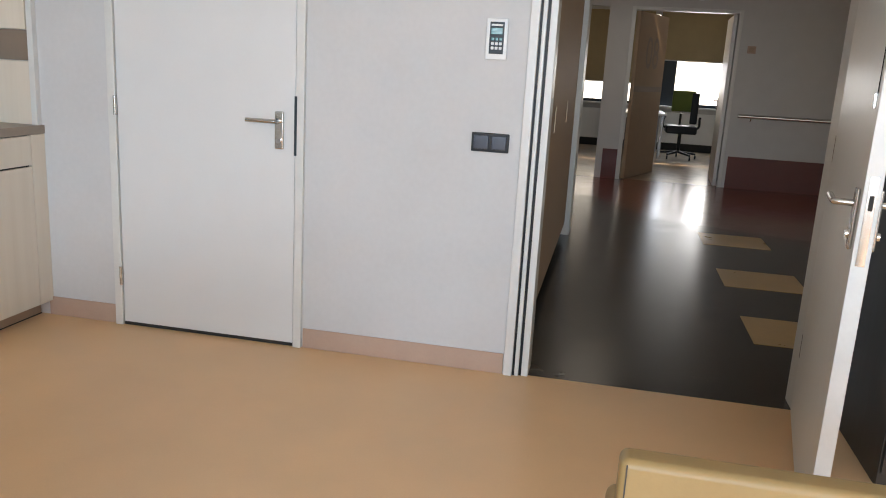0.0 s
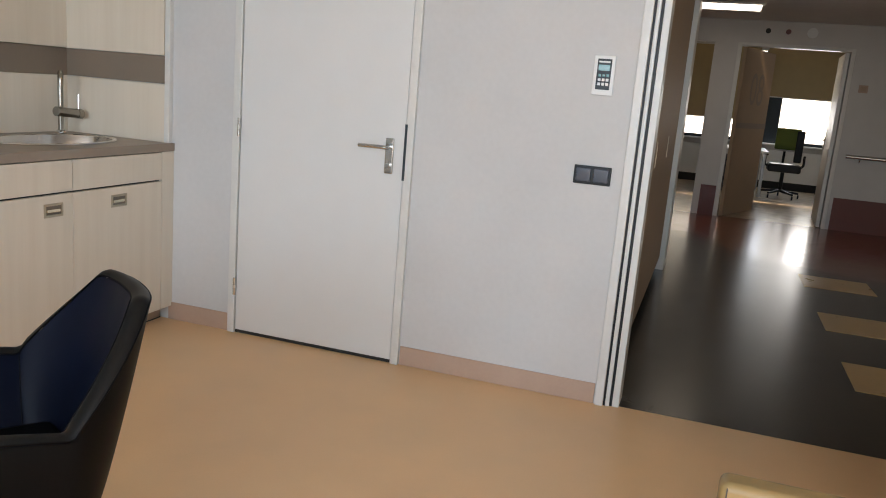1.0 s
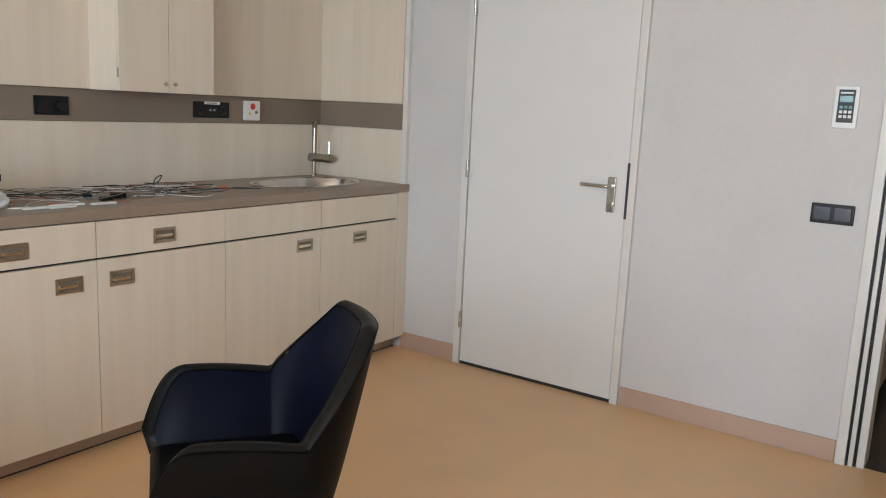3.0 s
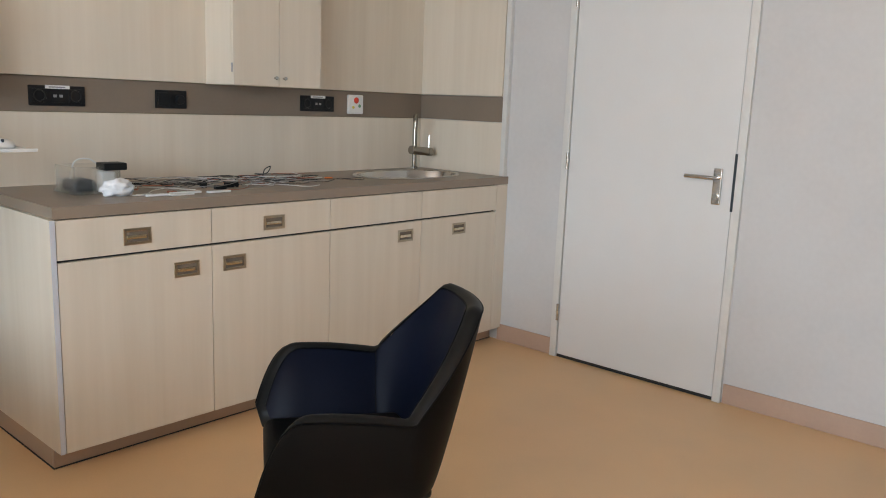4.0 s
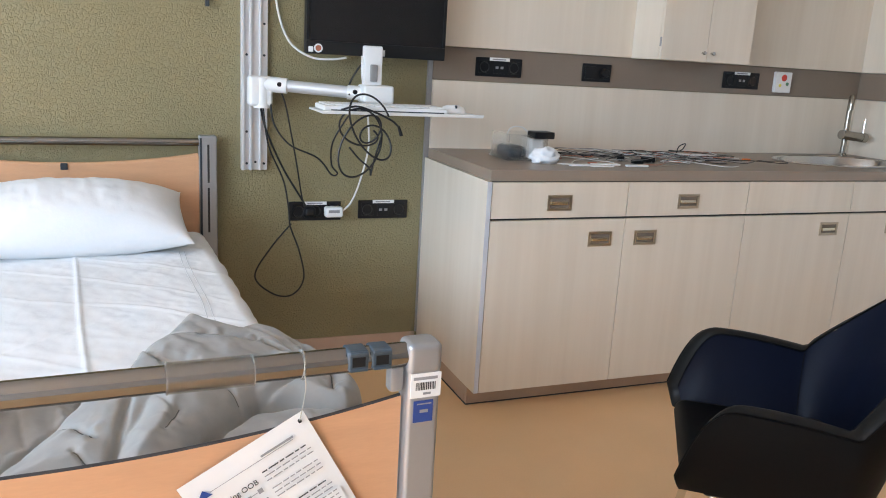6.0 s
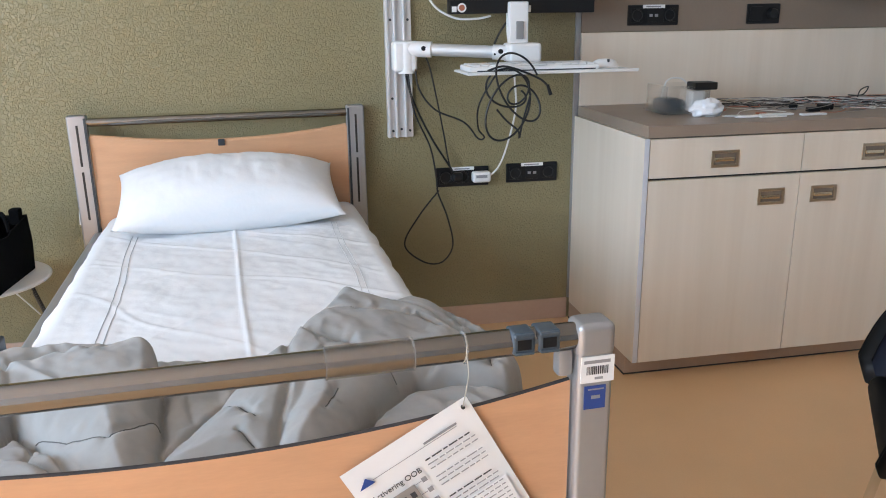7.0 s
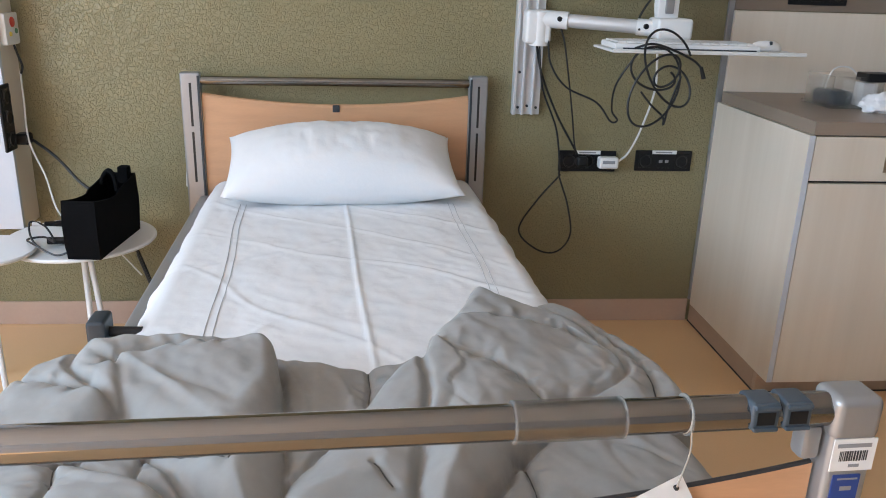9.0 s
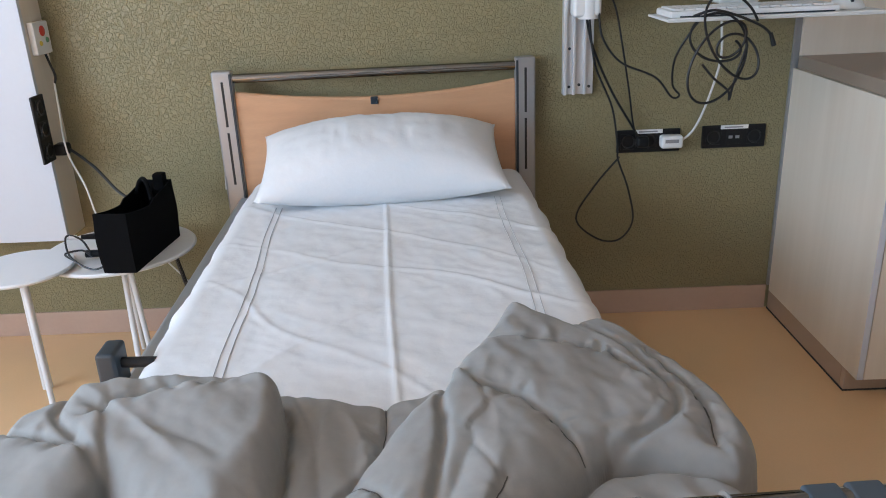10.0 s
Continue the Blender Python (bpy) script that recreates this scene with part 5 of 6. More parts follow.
for r in range(21):
    if r in (3, 7, 8):
        continue
    y, x = -0.040 - 0.0082 * r, -0.086
    while x < -0.012:
        w = g.uniform(0.006, 0.017)
        pp("text_bar", (x, y), (min(x + w, -0.006), y + (0.0022 if r in (0, 9) else 0.0017)), pz, M_ink if r in (0, 9) else M_greyink)
        x += w + 0.0026
pp("text_box", (-0.09, -0.205), (0.0, -0.135), pz - 0.0006, M_label)
rc = pp("remote_drawing", (-0.165, -0.190), (-0.118, -0.062), pz, M_alu, None, "grey drawing of a remote control")
pp("remote_screen", (-0.160, -0.125), (-0.123, -0.088), pz + 0.0006, M_orange, rc, "orange drawn screen")
for k in range(3):
    pp("remote_key", (-0.160 + 0.0145 * k, -0.082), (-0.152 + 0.0145 * k, -0.072), pz + 0.0006, M_ink, rc)
for y in (-0.068, -0.088, -0.108, -0.128):
    pp("callout_box", (-0.106, y), (-0.098, y + 0.008), pz, M_greyink)
    pp("callout_line", (-0.120, y + 0.0035), (-0.107, y + 0.0043), pz, M_greyink)
tub = BM @ Vector((FXL, 0.331, 0.900))
ring = [tub + Vector((0.0185 * math.cos(a), 0.002 * math.sin(a), 0.0185 * math.sin(a))) for a in [2 * math.pi * k / 16 for k in range(17)]]
part("string_loop", tb(ring, 0.0009, 6, False), M_string, sheet, "thin beige string")
part("string", tb([tub + Vector((0.018, 0, -0.004)), tub + Vector((0.020, 0.002, -0.03)), hole + Vector((0.004, 0, 0.001))], 0.0009, 6), M_string, sheet)

# ---- armchair ----
chair = thing("tub_chair", (-0.985, 2.033, 0.0), "black leather tub chair with chrome legs", "chair", math.degrees(math.atan2(-0.82, -0.572)))


def shell_path(s, top):
    """Rim of the shell in plan; s from -1 (one arm's front) round the back to 1."""
    front, back, half = (0.352, -0.146, 0.288) if top else (0.332, -0.092, 0.242)
    a = abs(s)
    sg = 1 if s > 0 else -1
    if a > 0.42:
        q = (a - 0.42) / 0.58
        return front * q + 0.005 * (1 - q), sg * (half - 0.012 * q * q)
    q = a / 0.42
    ang = q * math.pi / 2
    return 0.005 + (back - 0.005) * math.cos(ang), sg * half * math.sin(ang) ** 0.85


def rim_z(s):
    a = abs(s)
    if a > 0.42:
        q = (a - 0.42) / 0.58
        return 0.628 + 0.022 * math.sin(q * math.pi * 0.75) - 0.16 * max(0, (q - 0.68) / 0.32) ** 2.5
    q = 1 - a / 0.42
    return 0.630 + 0.215 * min(1, q / 0.62) ** 0.95 + 0.004 * max(0, q - 0.62)


def shell_pt(u, v, inset=0.0):
    s = -1 + 2 * u
    x1, y1 = shell_path(s, True)
    x0, y0 = shell_path(s, False)
    zt, zb = rim_z(s), 0.432
    k = v ** 0.85
    lean = (zt - 0.645) / 0.185 if zt > 0.65 and abs(s) < 0.42 else 0.0
    x = x0 + (x1 - x0) * k - 0.05 * lean * v
    y = y0 + (y1 - y0) * math.sin(k * math.pi / 2)
    if abs(s) < 0.42:
        y *= 1 - 0.16 * lean * v
    c = Vector((0.1, 0))
    d = Vector((x, y)) - c
    if inset:
        d -= d.normalized() * inset
    return Vector((c.x + d.x, c.y + d.y, zb + (zt - zb) * v))


def shell_skin(thick):
    """One face of the padded shell, from the seat up to the rim."""
    nu, nv = 96, 22
    return sheet_grid(lambda u, v: shell_pt(u, v, thick) + Vector((0, 0, -0.003 if v > 0.99 else 0)), nu, nv)


def shell_rim(w=0.042, n=96):
    """The rounded top edge between the outer and the inner face, with its two front ends."""
    bm = bmesh.new()
    line = [(i / n, 1.0) for i in range(n + 1)]
    line = [(0.0, k / 12) for k in range(12)] + line + [(1.0, 1 - k / 12) for k in range(1, 13)]
    rows = []
    for u, v in line:
        a, b = shell_pt(u, v), shell_pt(u, v, w)
        out = Vector((0, 0, 1)) if v > 0.99 else Vector((1, 0, 0.25)).normalized()
        rows.append([bm.verts.new(a + (b - a) * k / 8 + out * 0.011 * math.sin(math.pi * k / 8) ** 0.7) for k in range(9)])
    for a, b in zip(rows, rows[1:]):
        for k in range(8):
            bm.faces.new((a[k], b[k], b[k + 1], a[k + 1]))
    return bm


part("outer_shell", shell_skin(0.0), M_leather, chair, "black leather outer shell", local=True, smooth=60)
part("inner_shell", shell_skin(0.042), M_skyleather, chair, "black leather lining, coloured blue for reflected sky", local=True, smooth=60)
part("shell_rim", shell_rim(), M_rimlight, chair, "rounded black leather rim", local=True, smooth=70)
for w in (0.001, 0.041):
    part("piping", tb([shell_pt(i / 96, 1.0, w) + Vector((0, 0, 0.001)) for i in range(97)], 0.0022, 6, False), M_leather, chair, local=True)
for s_ in (0.29, 0.71):
    part("seam", tb([shell_pt(s_, 0.1 + 0.9 * k / 12, 0.043) for k in range(13)], 0.0012, 5, False), M_leather, chair, local=True)
part("seat", bx((-0.05, -0.20, 0.415), (0.332, 0.20, 0.475), 0.03, 4), M_leather, chair, "black leather seat cushion", local=True)
part("seat_base", bx((-0.06, -0.19, 0.40), (0.28, 0.19, 0.43), 0.012, 3), M_black, chair, local=True)
for x, y in ((0.25, 0.17), (0.25, -0.17), (-0.03, 0.15), (-0.03, -0.15)):
    part("leg", tb([(x, y, 0.41), (x + (0.06 if x > 0 else -0.06), y * 1.25, 0.006)], 0.0115, 16, False), M_chrome, chair, "slanted chrome leg", local=True)

# ---- bedside tables, bag and hanging cupboard ----


def side_table(c, r, h, label, feet):
    t = thing("side_table", (c[0], c[1], 0.0), label, "side table", group="round side tables")
    part("tabletop", lathe([(0.0, 0.0), (r - 0.004, 0.0), (r, 0.004), (r, 0.008), (r - 0.004, 0.012), (0.0, 0.012)], (c[0], c[1], h - 0.012), 56), M_tabletop, t)
    part("hub", lathe([(0.05, 0.0), (0.05, 0.008), (0.0, 0.008)], (c[0], c[1], h - 0.021), 24), M_tabletop, t)
    for a in feet:
        top = (c[0] + 0.06 * math.cos(radians(a)), c[1] + 0.06 * math.sin(radians(a)), h - 0.016)
        bot = (c[0] + r * 0.82 * math.cos(radians(a)), c[1] + r * 0.82 * math.sin(radians(a)), 0.008)
        part("leg", tb([top, bot], 0.009, 12, False), M_tabletop, t)


side_table((-2.655, -0.545), 0.238, 0.468, "round white metal side table holding a black bag", (20, 35, 200))
side_table((-2.465, -0.775), 0.155, 0.485, "small round white metal side table overlapping its neighbour", (29, 209, 216))
ang = math.atan2(-0.377 + 0.409, -2.754 + 2.416)
bag = thing("tote_bag", (-2.60, -0.43, 0.468), "black fabric bag standing open on a round table", "bag")
BG = pose(-2.42, -0.408, 0.4685, 0, 0, math.degrees(ang))
bm = bmesh.new()
L, Wd, Hb = 0.325, 0.10, 0.185
nseg = 14


def bag_pt(q, v, inset=0.0):
    per = [(0, 0), (L, 0), (L, Wd), (0, Wd)]
    k = int(q) % 4
    a, b = per[k], per[(k + 1) % 4]
    f = q - int(q)
    x, y = a[0] + (b[0] - a[0]) * f, a[1] + (b[1] - a[1]) * f
    cx, cy = L / 2, Wd / 2
    bul = 1 + 0.05 * math.sin(v * 3) + 0.02 * noise.noise(Vector((x * 20, y * 20, v * 3)))
    sag = 0.022 * math.sin(f * math.pi) if k in (0, 2) else 0.0
    return Vector((cx + (x - cx) * bul * (1 - inset), cy + (y - cy) * bul * (1 - 3 * inset), Hb * v - sag * v + 0.012 * v * (1 if x > L / 2 else 0)))


for inset in (0.0, 0.03):
    rows = [[bm.verts.new(bag_pt(k * 4 / 56, v / nseg, inset) + Vector((0, 0, 0.004 if inset and v == 0 else 0))) for k in range(56)] for v in range(nseg + 1)]
    for a, b in zip(rows, rows[1:]):
        for k in range(56):
            bm.faces.new((a[k], a[(k + 1) % 56], b[(k + 1) % 56], b[k]))
    bm.faces.new(rows[0])
    if inset == 0:
        outer = rows[-1]
    else:
        for k in range(56):
            bm.faces.new((outer[k], outer[(k + 1) % 56], rows[-1][(k + 1) % 56], rows[-1][k]))
bm.transform(Matrix.Translation((0, 0, 0)) @ BG @ Matrix.Translation((0, 0, 0)))
part("bag_body", bm, M_bag, bag, smooth=50)
bm = tb([(0.19, 0.01, 0.17), (0.20, 0.02, 0.215), (0.235, 0.05, 0.225), (0.26, 0.08, 0.20), (0.26, 0.09, 0.17)], 0.007, 8)
bm.transform(BG)
part("bag_strap", bm, M_bag, bag)
bm = bx((0.285, 0.01, 0.17), (0.322, 0.045, 0.225), 0.006)
bm.transform(BG)
part("bag_flap", bm, M_bag, bag)
bm = bx((-0.004, 0.012, 0.10), (0.0, 0.055, 0.18), 0.001)
bm.transform(BG)
part("bag_pocket", bm, M_bag, bag)
solid("cable", tb([(-2.44, -0.50, 0.49), (-2.44, -0.55, 0.478), (-2.47, -0.62, 0.51), (-2.51, -0.64, 0.56), (-2.52, -0.60, 0.545), (-2.50, -0.57, 0.50), (-2.55, -0.62, 0.50), (-2.52, -0.66, 0.50), (-2.46, -0.60, 0.497)], 0.0032, 8), M_cable, "black headset cable on the round table", "cable")
solid("cable_plug", tb([(-2.53, -0.605, 0.55), (-2.57, -0.54, 0.54)], (0.007, 0.012), 12, False), M_black, "black plug with a cream tip", "plug")
solid("cable_plug", tb([(-2.515, -0.635, 0.556), (-2.525, -0.615, 0.552)], 0.007, 12, False), M_label, "small cream plastic plug tip on the table", "plug")
solid("cable_plug", tb([(-2.55, -0.61, 0.488), (-2.56, -0.52, 0.485)], 0.012, 12, False), M_black, "black cable connector on the round table", "plug")
cbx = thing("hanging_cupboard", (-2.93, -1.30, 0.43), "pale grey wall-hung cupboard beside the bed", "cupboard")
part("carcass", bx((XW, -1.85, 0.432), (-2.872, -0.812, ZC - 0.02), 0.001), M_lam, cbx)
part("front_panel", bx((-2.871, -1.85, 0.43), (-2.853, -0.810, ZC - 0.02), 0.0015), M_front, cbx, "pale grey-white front panel")
NORTHF = pose(0, 0, 0, 0, 0, 180)
socket_block((-2.880, -0.812, 0.715), "black upright triple wall socket on the cupboard side", "sss", False, NORTHF @ pose(0, 0, 0, 0, -90, 0) @ Matrix.Translation((0, 0, 0)))
call_unit((-2.885, -0.812, 1.06), NORTHF, "white nurse call unit with red button on the cupboard side")
solid("cable", tb([(-2.93, -0.79, 1.06), (-2.93, -0.78, 1.02), (-2.925, -0.77, 0.99), (-2.94, -0.785, 0.96)], 0.004, 8), M_cable, "short black cable of the call unit", "cable")
solid("cable", tb([(-2.94, -0.785, 0.97), (-2.90, -0.77, 0.88), (-2.885, -0.765, 0.74), (-2.87, -0.72, 0.62), (-2.84, -0.68, 0.50), (-2.86, -0.62, 0.42), (-2.92, -0.55, 0.36), (-2.95, -0.45, 0.22)], 0.0032, 8), M_whitewire, "thin cream cable hanging past the round table", "cable")
solid("cable", tb([(-2.92, -0.785, 0.745), (-2.90, -0.75, 0.735), (-2.84, -0.66, 0.69), (-2.78, -0.57, 0.62), (-2.76, -0.50, 0.58)], 0.005, 8), M_cable, "black mains cable leading down to the bag", "cable")
solid("cable_plug", bx((-2.93, -0.812, 0.725), (-2.88, -0.765, 0.765), 0.01, 3), M_black, "black mains plug in the upright socket", "plug")
solid("cable", tb([(-2.90 + 0.0, -0.178, 0.96), (-2.893, -0.186, 0.88), (-2.893, -0.20, 0.78), (-2.893, -0.235, 0.66), (-2.90, -0.245, 0.58)], 0.004, 8), M_whitewire, "thin white cable hanging down the head post", "cable")
spir = [(-2.66 + 0.20 * k / 110 + 0.006 * math.cos(k * 0.9), -0.37 + 0.10 * k / 110, 0.415 - 0.06 * k / 110 + 0.012 * math.sin(k * 0.9)) for k in range(111)]
solid("cable", tb(spir, 0.004, 6, False), M_cable, "coiled black cord between table and bed", "cable")

# ---- ochre chair beside the open door and dark wardrobe ----
oc = thing("visitor_chair", (0.68, 2.25, 0.0), "visitor chair with an ochre vinyl back", "chair")
part("backrest", bx((0.395, 1.965, 0.46), (0.955, 2.02, 0.784), 0.014, 4), M_ochre, oc, "ochre vinyl back with a dark seam")
part("seam", bx((0.4045, 1.9635, 0.47), (0.4065, 1.9655, 0.777), 0.0), M_edge, oc)
part("seat", bx((0.40, 2.00, 0.40), (0.95, 2.50, 0.47), 0.025, 4), M_ochre, oc)
for x, y in ((0.43, 2.02), (0.92, 2.02), (0.43, 2.46), (0.92, 2.46)):
    part("leg", tb([(x, y, 0.41), (x, y, 0.0)], 0.012, 12, False), M_steel, oc)
wd = thing("wardrobe", (1.85, 3.9, 0.0), "dark brown wooden wardrobe behind the open door", "wardrobe")
part("carcass", bx((1.34, 3.62, 0.0), (2.38, YN - 0.01, 2.2), 0.002), M_brown, wd)
for a in (1.345, 1.865):
    d = part("wardrobe_door", bx((a, 3.60, 0.06), (a + 0.51, 3.618, 2.19), 0.002), M_brown, wd)
    part("knob", tb([(a + (0.46 if a < 1.5 else 0.05), 3.58, 1.05), (a + (0.46 if a < 1.5 else 0.05), 3.602, 1.05)], 0.01, 12, False), M_steel, d)

# ---- hall ----
HY, HZ = 11.5, 2.45
bm = bmesh.new()
vs = [bm.verts.new(p) for p in ((-3.2, YN + 0.02, 0), (4.5, YN + 0.02, 0), (4.5, 7.4, 0), (0.8, 8.66, 0), (0.2, 9.78, 0), (-3.2, 9.9, 0))]
bm.faces.new(vs)
ext = bmesh.ops.extrude_face_region(bm, geom=bm.faces[:])
bmesh.ops.translate(bm, vec=(0, 0, -0.1), verts=[v for v in ext["geom"] if isinstance(v, bmesh.types.BMVert)])
solid("hall_floor", bm, M_hallfloor, "glossy charcoal hall floor with worn marks", "floor", S, smooth=0)
bm = bmesh.new()
vs = [bm.verts.new(p) for p in ((4.5, 7.4, 0), (4.5, HY + 0.05, 0), (-3.2, HY + 0.05, 0), (-3.2, 9.9, 0), (0.2, 9.78, 0), (0.8, 8.66, 0))]
bm.faces.new(vs)
ext = bmesh.ops.extrude_face_region(bm, geom=bm.faces[:])
bmesh.ops.translate(bm, vec=(0, 0, -0.1), verts=[v for v in ext["geom"] if isinstance(v, bmesh.types.BMVert)])
solid("hall_floor", bm, M_redfloor, "glossy rust-red part of the hall floor", "floor", S, smooth=0)
for y in (5.07, 6.26, 7.64):
    solid("floor_inlay", bx((1.17, y, -0.01), (1.705, y + 0.5, 0.003), 0.001), M_tile, "square ochre inlay in the charcoal floor", "floor inlay", S)
solid("hall_ceiling", bx((-3.2, YN + 0.14, HZ), (4.5, HY + 0.1, HZ + 0.1), 0), M_ceil, "white hall ceiling", "ceiling", S)
hl = thing("ceiling_light", (0.3, 10.1, HZ), "lit rectangular ceiling light in the hall", "ceiling light")
part("light_frame", bx((-0.32, 9.8, HZ - 0.02), (0.62, 10.4, HZ - 0.001), 0.004), M_frame, hl)
part("diffuser", bx((-0.29, 9.83, HZ - 0.024), (0.59, 10.37, HZ - 0.019), 0.0), M_lamp, hl)
cl = thing("hall_closet", (-0.3, 5.9, 0.0), "tall built-in closet with flush pale doors along the hall", "closet")
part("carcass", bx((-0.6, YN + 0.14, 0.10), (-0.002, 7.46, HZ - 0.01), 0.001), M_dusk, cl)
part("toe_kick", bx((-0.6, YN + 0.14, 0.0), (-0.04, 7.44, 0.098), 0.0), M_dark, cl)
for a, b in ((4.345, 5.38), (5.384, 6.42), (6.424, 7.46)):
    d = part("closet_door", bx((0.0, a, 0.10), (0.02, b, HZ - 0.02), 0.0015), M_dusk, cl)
    part("pull", bx((0.0205, b - 0.08, 1.0), (0.024, b - 0.06, 1.14), 0.001), M_bronze, d)
solid("hall_pier", bx((-0.1, 7.462, 0.0), (0.062, 7.9, HZ), 0.003), M_frame, "white pier at the closet's end", "pier", S)
bm = bmesh.new()
box(bm, (0.152, HY, 0), (0.47, HY + 0.12, HZ))
box(bm, (0.47, HY, 2.17), (1.74, HY + 0.12, HZ))
box(bm, (1.74, HY, 0), (4.5, HY + 0.12, HZ))
box(bm, (-3.2, HY, 2.17), (0.152, HY + 0.12, HZ))
solid("hall_wall_north", bm, M_hallwall, "off-white hall wall", "wall", S)
solid("hall_wall_east", bx((4.5, YN + 0.1, 0), (4.6, 17.0, HZ), 0), M_hallwall, "off-white hall wall", "wall", S)
solid("hall_wall_west", bx((-3.3, YN + 0.1, 0), (-3.2, 17.0, 2.62), 0), M_hallwall, "off-white hall wall", "wall", S)
solid("wall_band", bx((0.235, HY - 0.006, 0), (0.425, HY, 0.385), 0.001), M_redskirt, "oxblood skirting band on the hall wall", "wall band", S)
solid("wall_band", bx((1.80, HY - 0.006, 0), (4.5, HY, 0.40), 0.001), M_redskirt, "oxblood skirting band on the hall wall", "wall band", S)
hr = thing("handrail", (3.0, HY - 0.06, 0.9), "steel handrail along the hall wall", "handrail")
part("rail_bar", tb([(1.84, HY - 0.07, 0.915), (4.4, HY - 0.07, 0.915)], 0.026, 14, False), M_steel, hr)
for x in (2.0, 3.1, 4.2):
    part("rail_bracket", tb([(x, HY - 0.07, 0.90), (x, HY - 0.05, 0.86), (x, HY, 0.85)], 0.008, 8), M_steel, hr)
ws = thing("wall_sensor", (1.905, HY, 1.675), "small brown wall sensor with a pale frame", "sensor")
part("sensor_plate", bx((1.855, HY - 0.012, 1.675), (1.955, HY, 1.765), 0.003), M_cove, ws)
part("sensor_face", bx((1.872, HY - 0.02, 1.69), (1.938, HY - 0.011, 1.75), 0.003), M_plinth, ws)
for x, mt, z in ((0.75, M_dark, 2.33), (0.98, M_redskirt, 2.33), (1.25, M_white, 2.33)):
    solid("ceiling_sensor", tb([(x, HY, z), (x, HY - 0.03, z)], 0.03 if mt != M_white else 0.06, 18, False), mt, "small round detector above the far door", "detector", group="detectors above the door")
d8 = thing("door_3", (0.5, HY, 0.0), "grey door marked 08 standing open", "door", kind=S)
for a, b in ((0.43, 0.48), (1.71, 1.76)):
    part("door_stile", bx((a, HY - 0.015, 0), (b, HY + 0.14, 2.18), 0.004), M_frame, d8)
part("door_head", bx((0.48, HY - 0.015, 2.14), (1.71, HY + 0.14, 2.18), 0.004), M_frame, d8)
T8 = pose(0.50, HY + 0.03, 0.01, 0, 0, 69)
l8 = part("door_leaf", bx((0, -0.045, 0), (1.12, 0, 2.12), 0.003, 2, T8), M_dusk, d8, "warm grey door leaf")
part("door_band", bx((0.0, -0.047, 1.12), (1.12, -0.0455, 1.19), 0, 2, T8), M_taupe, l8, "taupe band")
letters("door_number", "08", 0.58, T8 @ pose(0.58, -0.047, 1.60, 90, 0, 0) @ Matrix.Diagonal((0.9, 1.0, 1, 1)), M_taupe, l8, "taupe figures")
T9 = pose(1.70, HY + 0.03, 0.01, 0, 0, 87)
l9 = part("door_leaf", bx((0, 0, 0), (1.0, 0.045, 2.12), 0.003, 2, T9), M_frame, d8, "pale second leaf, open")
lever_set(l9, T9 @ Vector((0.9, 0.045, 1.05)), T9.to_3x3().to_4x4() @ pose(0, 0, 0, 0, 0, 180), -1)

# ---- room beyond the hall ----
solid("far_floor", bx((-3.2, HY + 0.05, -0.1), (4.5, 17.0, 0.0), 0), mat("pale_far_floor", (0.50, 0.40, 0.29), 0.22, var=0.05), "pale glossy floor of the far room", "floor", S)
solid("far_ceiling", bx((-3.2, HY + 0.1, 2.62), (4.5, 17.0, 2.72), 0), M_ceil, "white ceiling of the far room", "ceiling", S)
bm = bmesh.new()
FY = 16.5
box(bm, (-3.2, FY, 0), (4.5, FY + 0.15, 0.82))
box(bm, (-3.2, FY, 2.45), (4.5, FY + 0.15, 2.7))
box(bm, (-3.2, FY, 0.82), (-2.4, FY + 0.15, 2.45))
box(bm, (3.4, FY, 0.82), (4.5, FY + 0.15, 2.45))
solid("far_wall", bm, M_hallwall, "off-white window wall of the far room", "wall", S)
fw = thing("window_2", (0.5, FY, 0.82), "wide window with dark frames in the far room", "window", kind=S)
for a, b in ((-2.4, -2.3), (-0.6, -0.45), (1.0, 1.38), (2.6, 2.75), (3.3, 3.4)):
    part("mullion", bx((a, FY + 0.02, 0.82), (b, FY + 0.09, 2.45), 0.003), M_clamp, fw)
part("window_rail", bx((-2.3, FY + 0.022, 0.82), (3.3, FY + 0.088, 0.87), 0.003), M_clamp, fw)
part("window_sill", bx((-2.4, FY - 0.12, 0.79), (3.4, FY + 0.02, 0.815), 0.004), M_white, fw)
for a, b, z in ((-2.35, 0.9, 1.20), (1.02, 3.35, 1.645)):
    rb = thing("roller_blind", ((a + b) / 2, FY - 0.03, z), "tan roller blind half drawn over the far window", "blind")
    part("blind_cloth", bx((a, FY - 0.03, z), (b, FY - 0.026, 2.5), 0), M_blind, rb)
    part("bottom_bar", tb([(a, FY - 0.028, z), (b, FY - 0.028, z)], 0.01, 8, False), M_frame, rb)
dk = thing("desk", (0.9, 15.2, 0.0), "white desk with metal legs in the far room", "desk")
part("desktop", bx((0.3, 14.6, 0.71), (1.18, 16.0, 0.74), 0.004), M_white, dk)
for x, y in ((0.35, 14.65), (1.12, 14.65), (0.35, 15.94), (1.12, 15.94)):
    part("leg", bx((x - 0.025, y - 0.025, 0), (x + 0.025, y + 0.025, 0.709), 0.003), M_alu, dk)
solid("desk_pedestal", bx((0.55, 15.0, 0.0), (0.98, 15.6, 0.6), 0.008), M_clamp, "dark drawer pedestal under the desk", "pedestal")
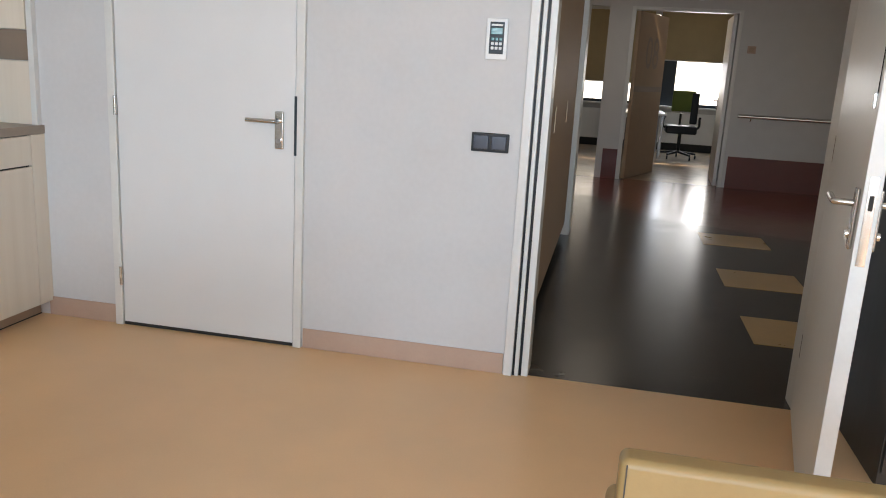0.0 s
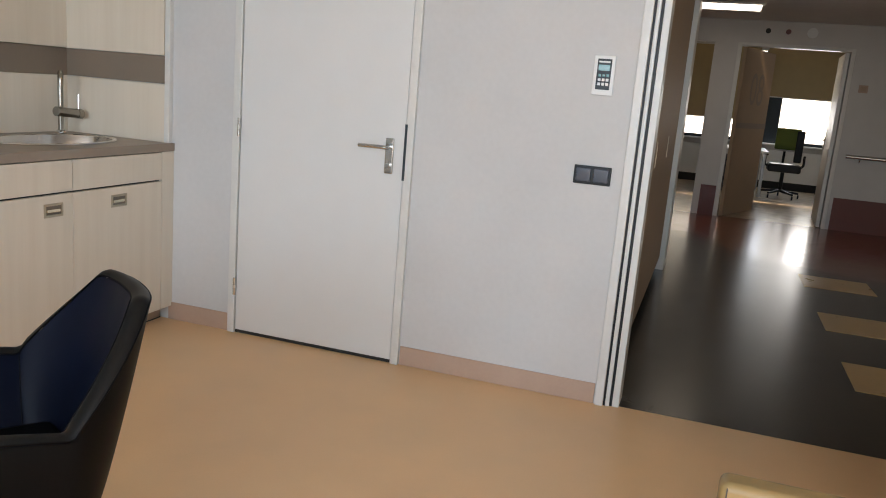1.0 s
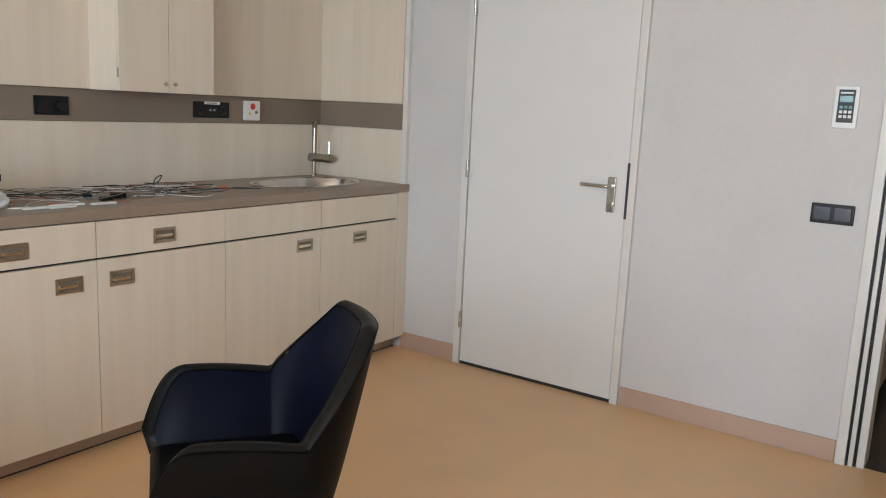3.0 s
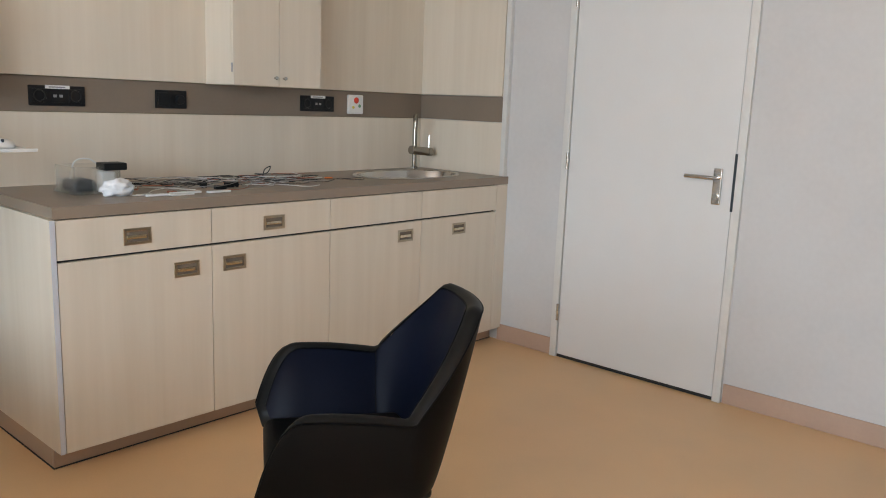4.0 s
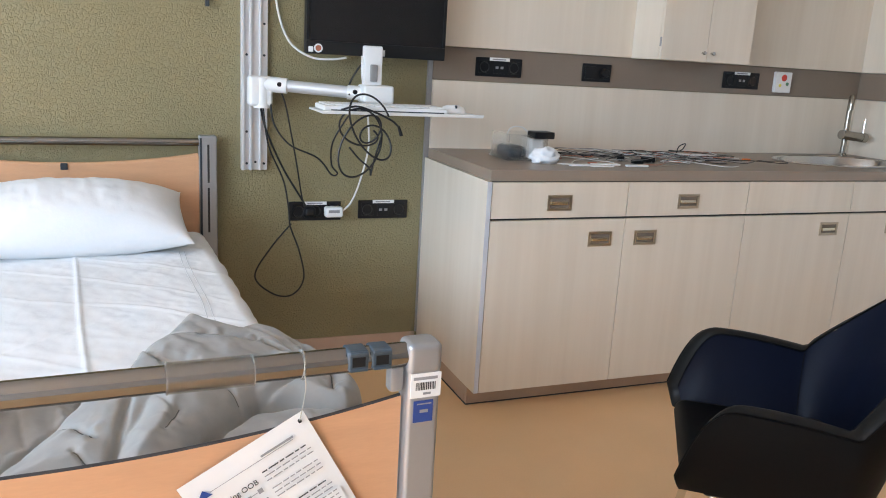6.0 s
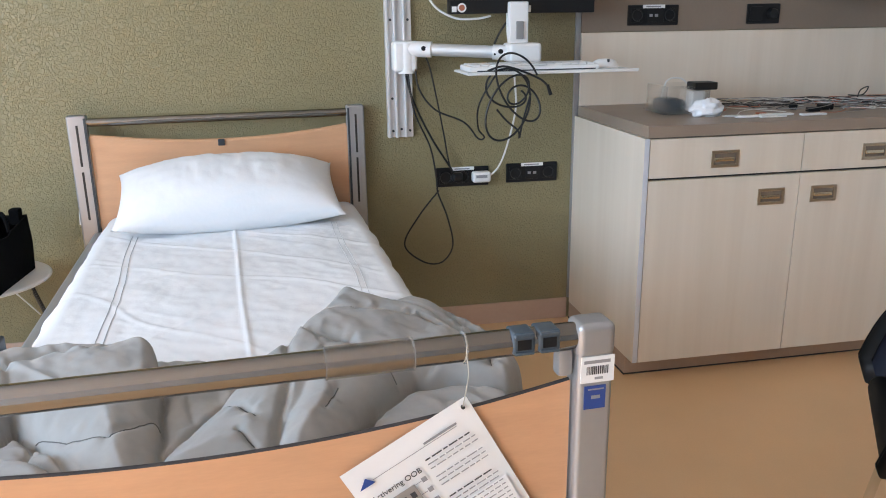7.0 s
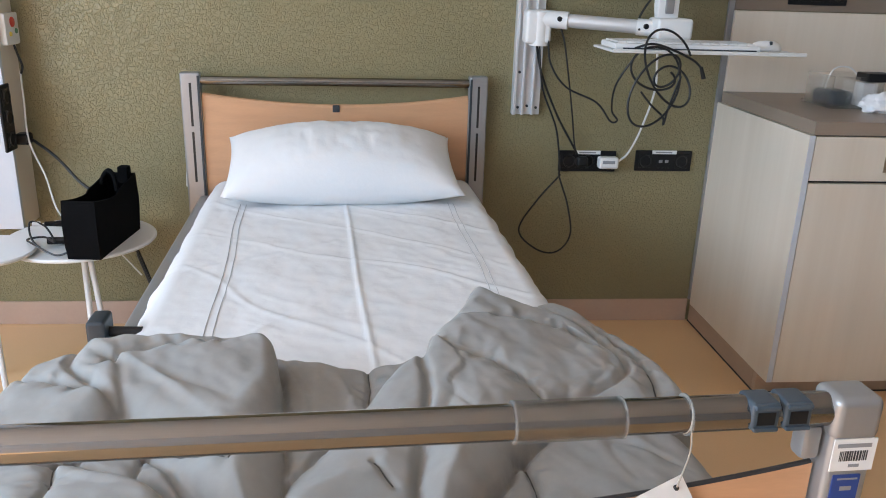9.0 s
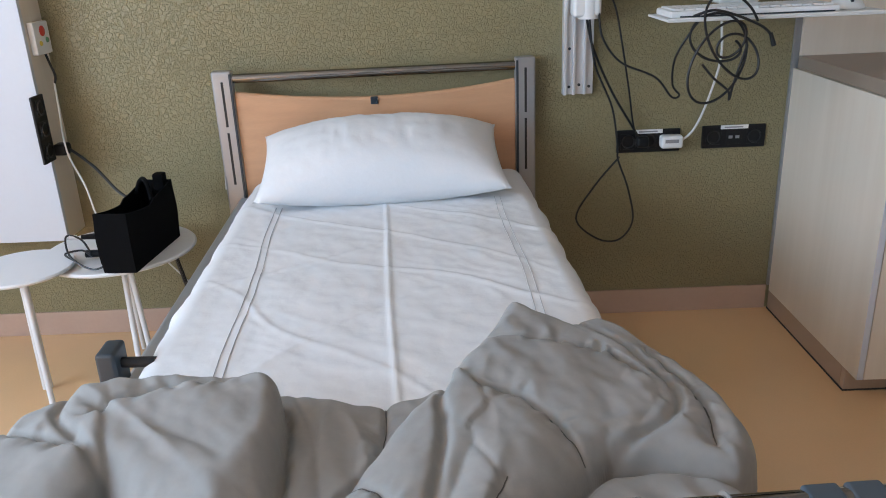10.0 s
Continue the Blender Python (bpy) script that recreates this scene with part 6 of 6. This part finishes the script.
solid("desk_phone", bx((0.85, 14.75, 0.7405), (1.05, 14.95, 0.80), 0.02, 3), M_black, "dark telephone on the desk", "telephone")
of = thing("office_chair", (1.45, 14.9, 0.0), "black office chair with a green back", "chair")
part("back_pad", bx((1.28, 15.12, 0.78), (1.66, 15.17, 1.13), 0.03, 3), M_officegreen, of, "green fabric back")
part("seat_pad", bx((1.20, 14.66, 0.43), (1.70, 15.12, 0.56), 0.03, 3), M_black, of)
part("back_frame", bx((1.60, 15.10, 0.58), (1.72, 15.16, 1.10), 0.02, 3), M_black, of)
part("gas_column", tb([(1.45, 14.9, 0.1), (1.45, 14.9, 0.47)], 0.03, 14, False), M_black, of)
part("back_stem", tb([(1.45, 15.05, 0.47), (1.45, 15.2, 0.55), (1.45, 15.19, 0.75)], 0.02, 10), M_black, of)
for s in (-1, 1):
    part("armrest", tb([(1.45 + 0.22 * s, 14.9, 0.5), (1.45 + 0.29 * s, 14.9, 0.55), (1.45 + 0.29 * s, 14.9, 0.68), (1.45 + 0.28 * s, 14.75, 0.70)], 0.02, 10), M_black, of)
for k in range(5):
    a = 2 * math.pi * k / 5 + 0.3
    e = (1.45 + 0.31 * math.cos(a), 14.9 + 0.31 * math.sin(a))
    lg = part("base_arm", tb([(1.45, 14.9, 0.12), (*e, 0.085)], (0.025, 0.017), 10, False), M_black, of)
    part("castor", tb([(e[0] - 0.012, e[1], 0.034), (e[0] + 0.012, e[1], 0.034)], 0.034, 14, False), M_black, lg)
cab = thing("radiator_cover", (1.5, FY - 0.1, 0.12), "white radiator casing under the far window", "radiator")
part("casing", bx((-2.3, FY - 0.09, 0.14), (3.3, FY - 0.001, 0.70), 0.005), M_white, cab)
part("kick_base", bx((-2.3, FY - 0.07, 0.0), (3.3, FY - 0.001, 0.138), 0.0), M_dark, cab)

# ---- outside ----
solid("backdrop", bx((-12, 30, -3.2), (16, 30.2, 8), 0), M_outside, "pale bright sky and bare woods outside the far window", "backdrop", S)
solid("ground", bx((-300, -300, -3.3), (300, 300, -3.2), 0), mat("outdoor_ground", (0.12, 0.12, 0.09), 0.9), "plain outdoor ground far below the windows", "ground", S)
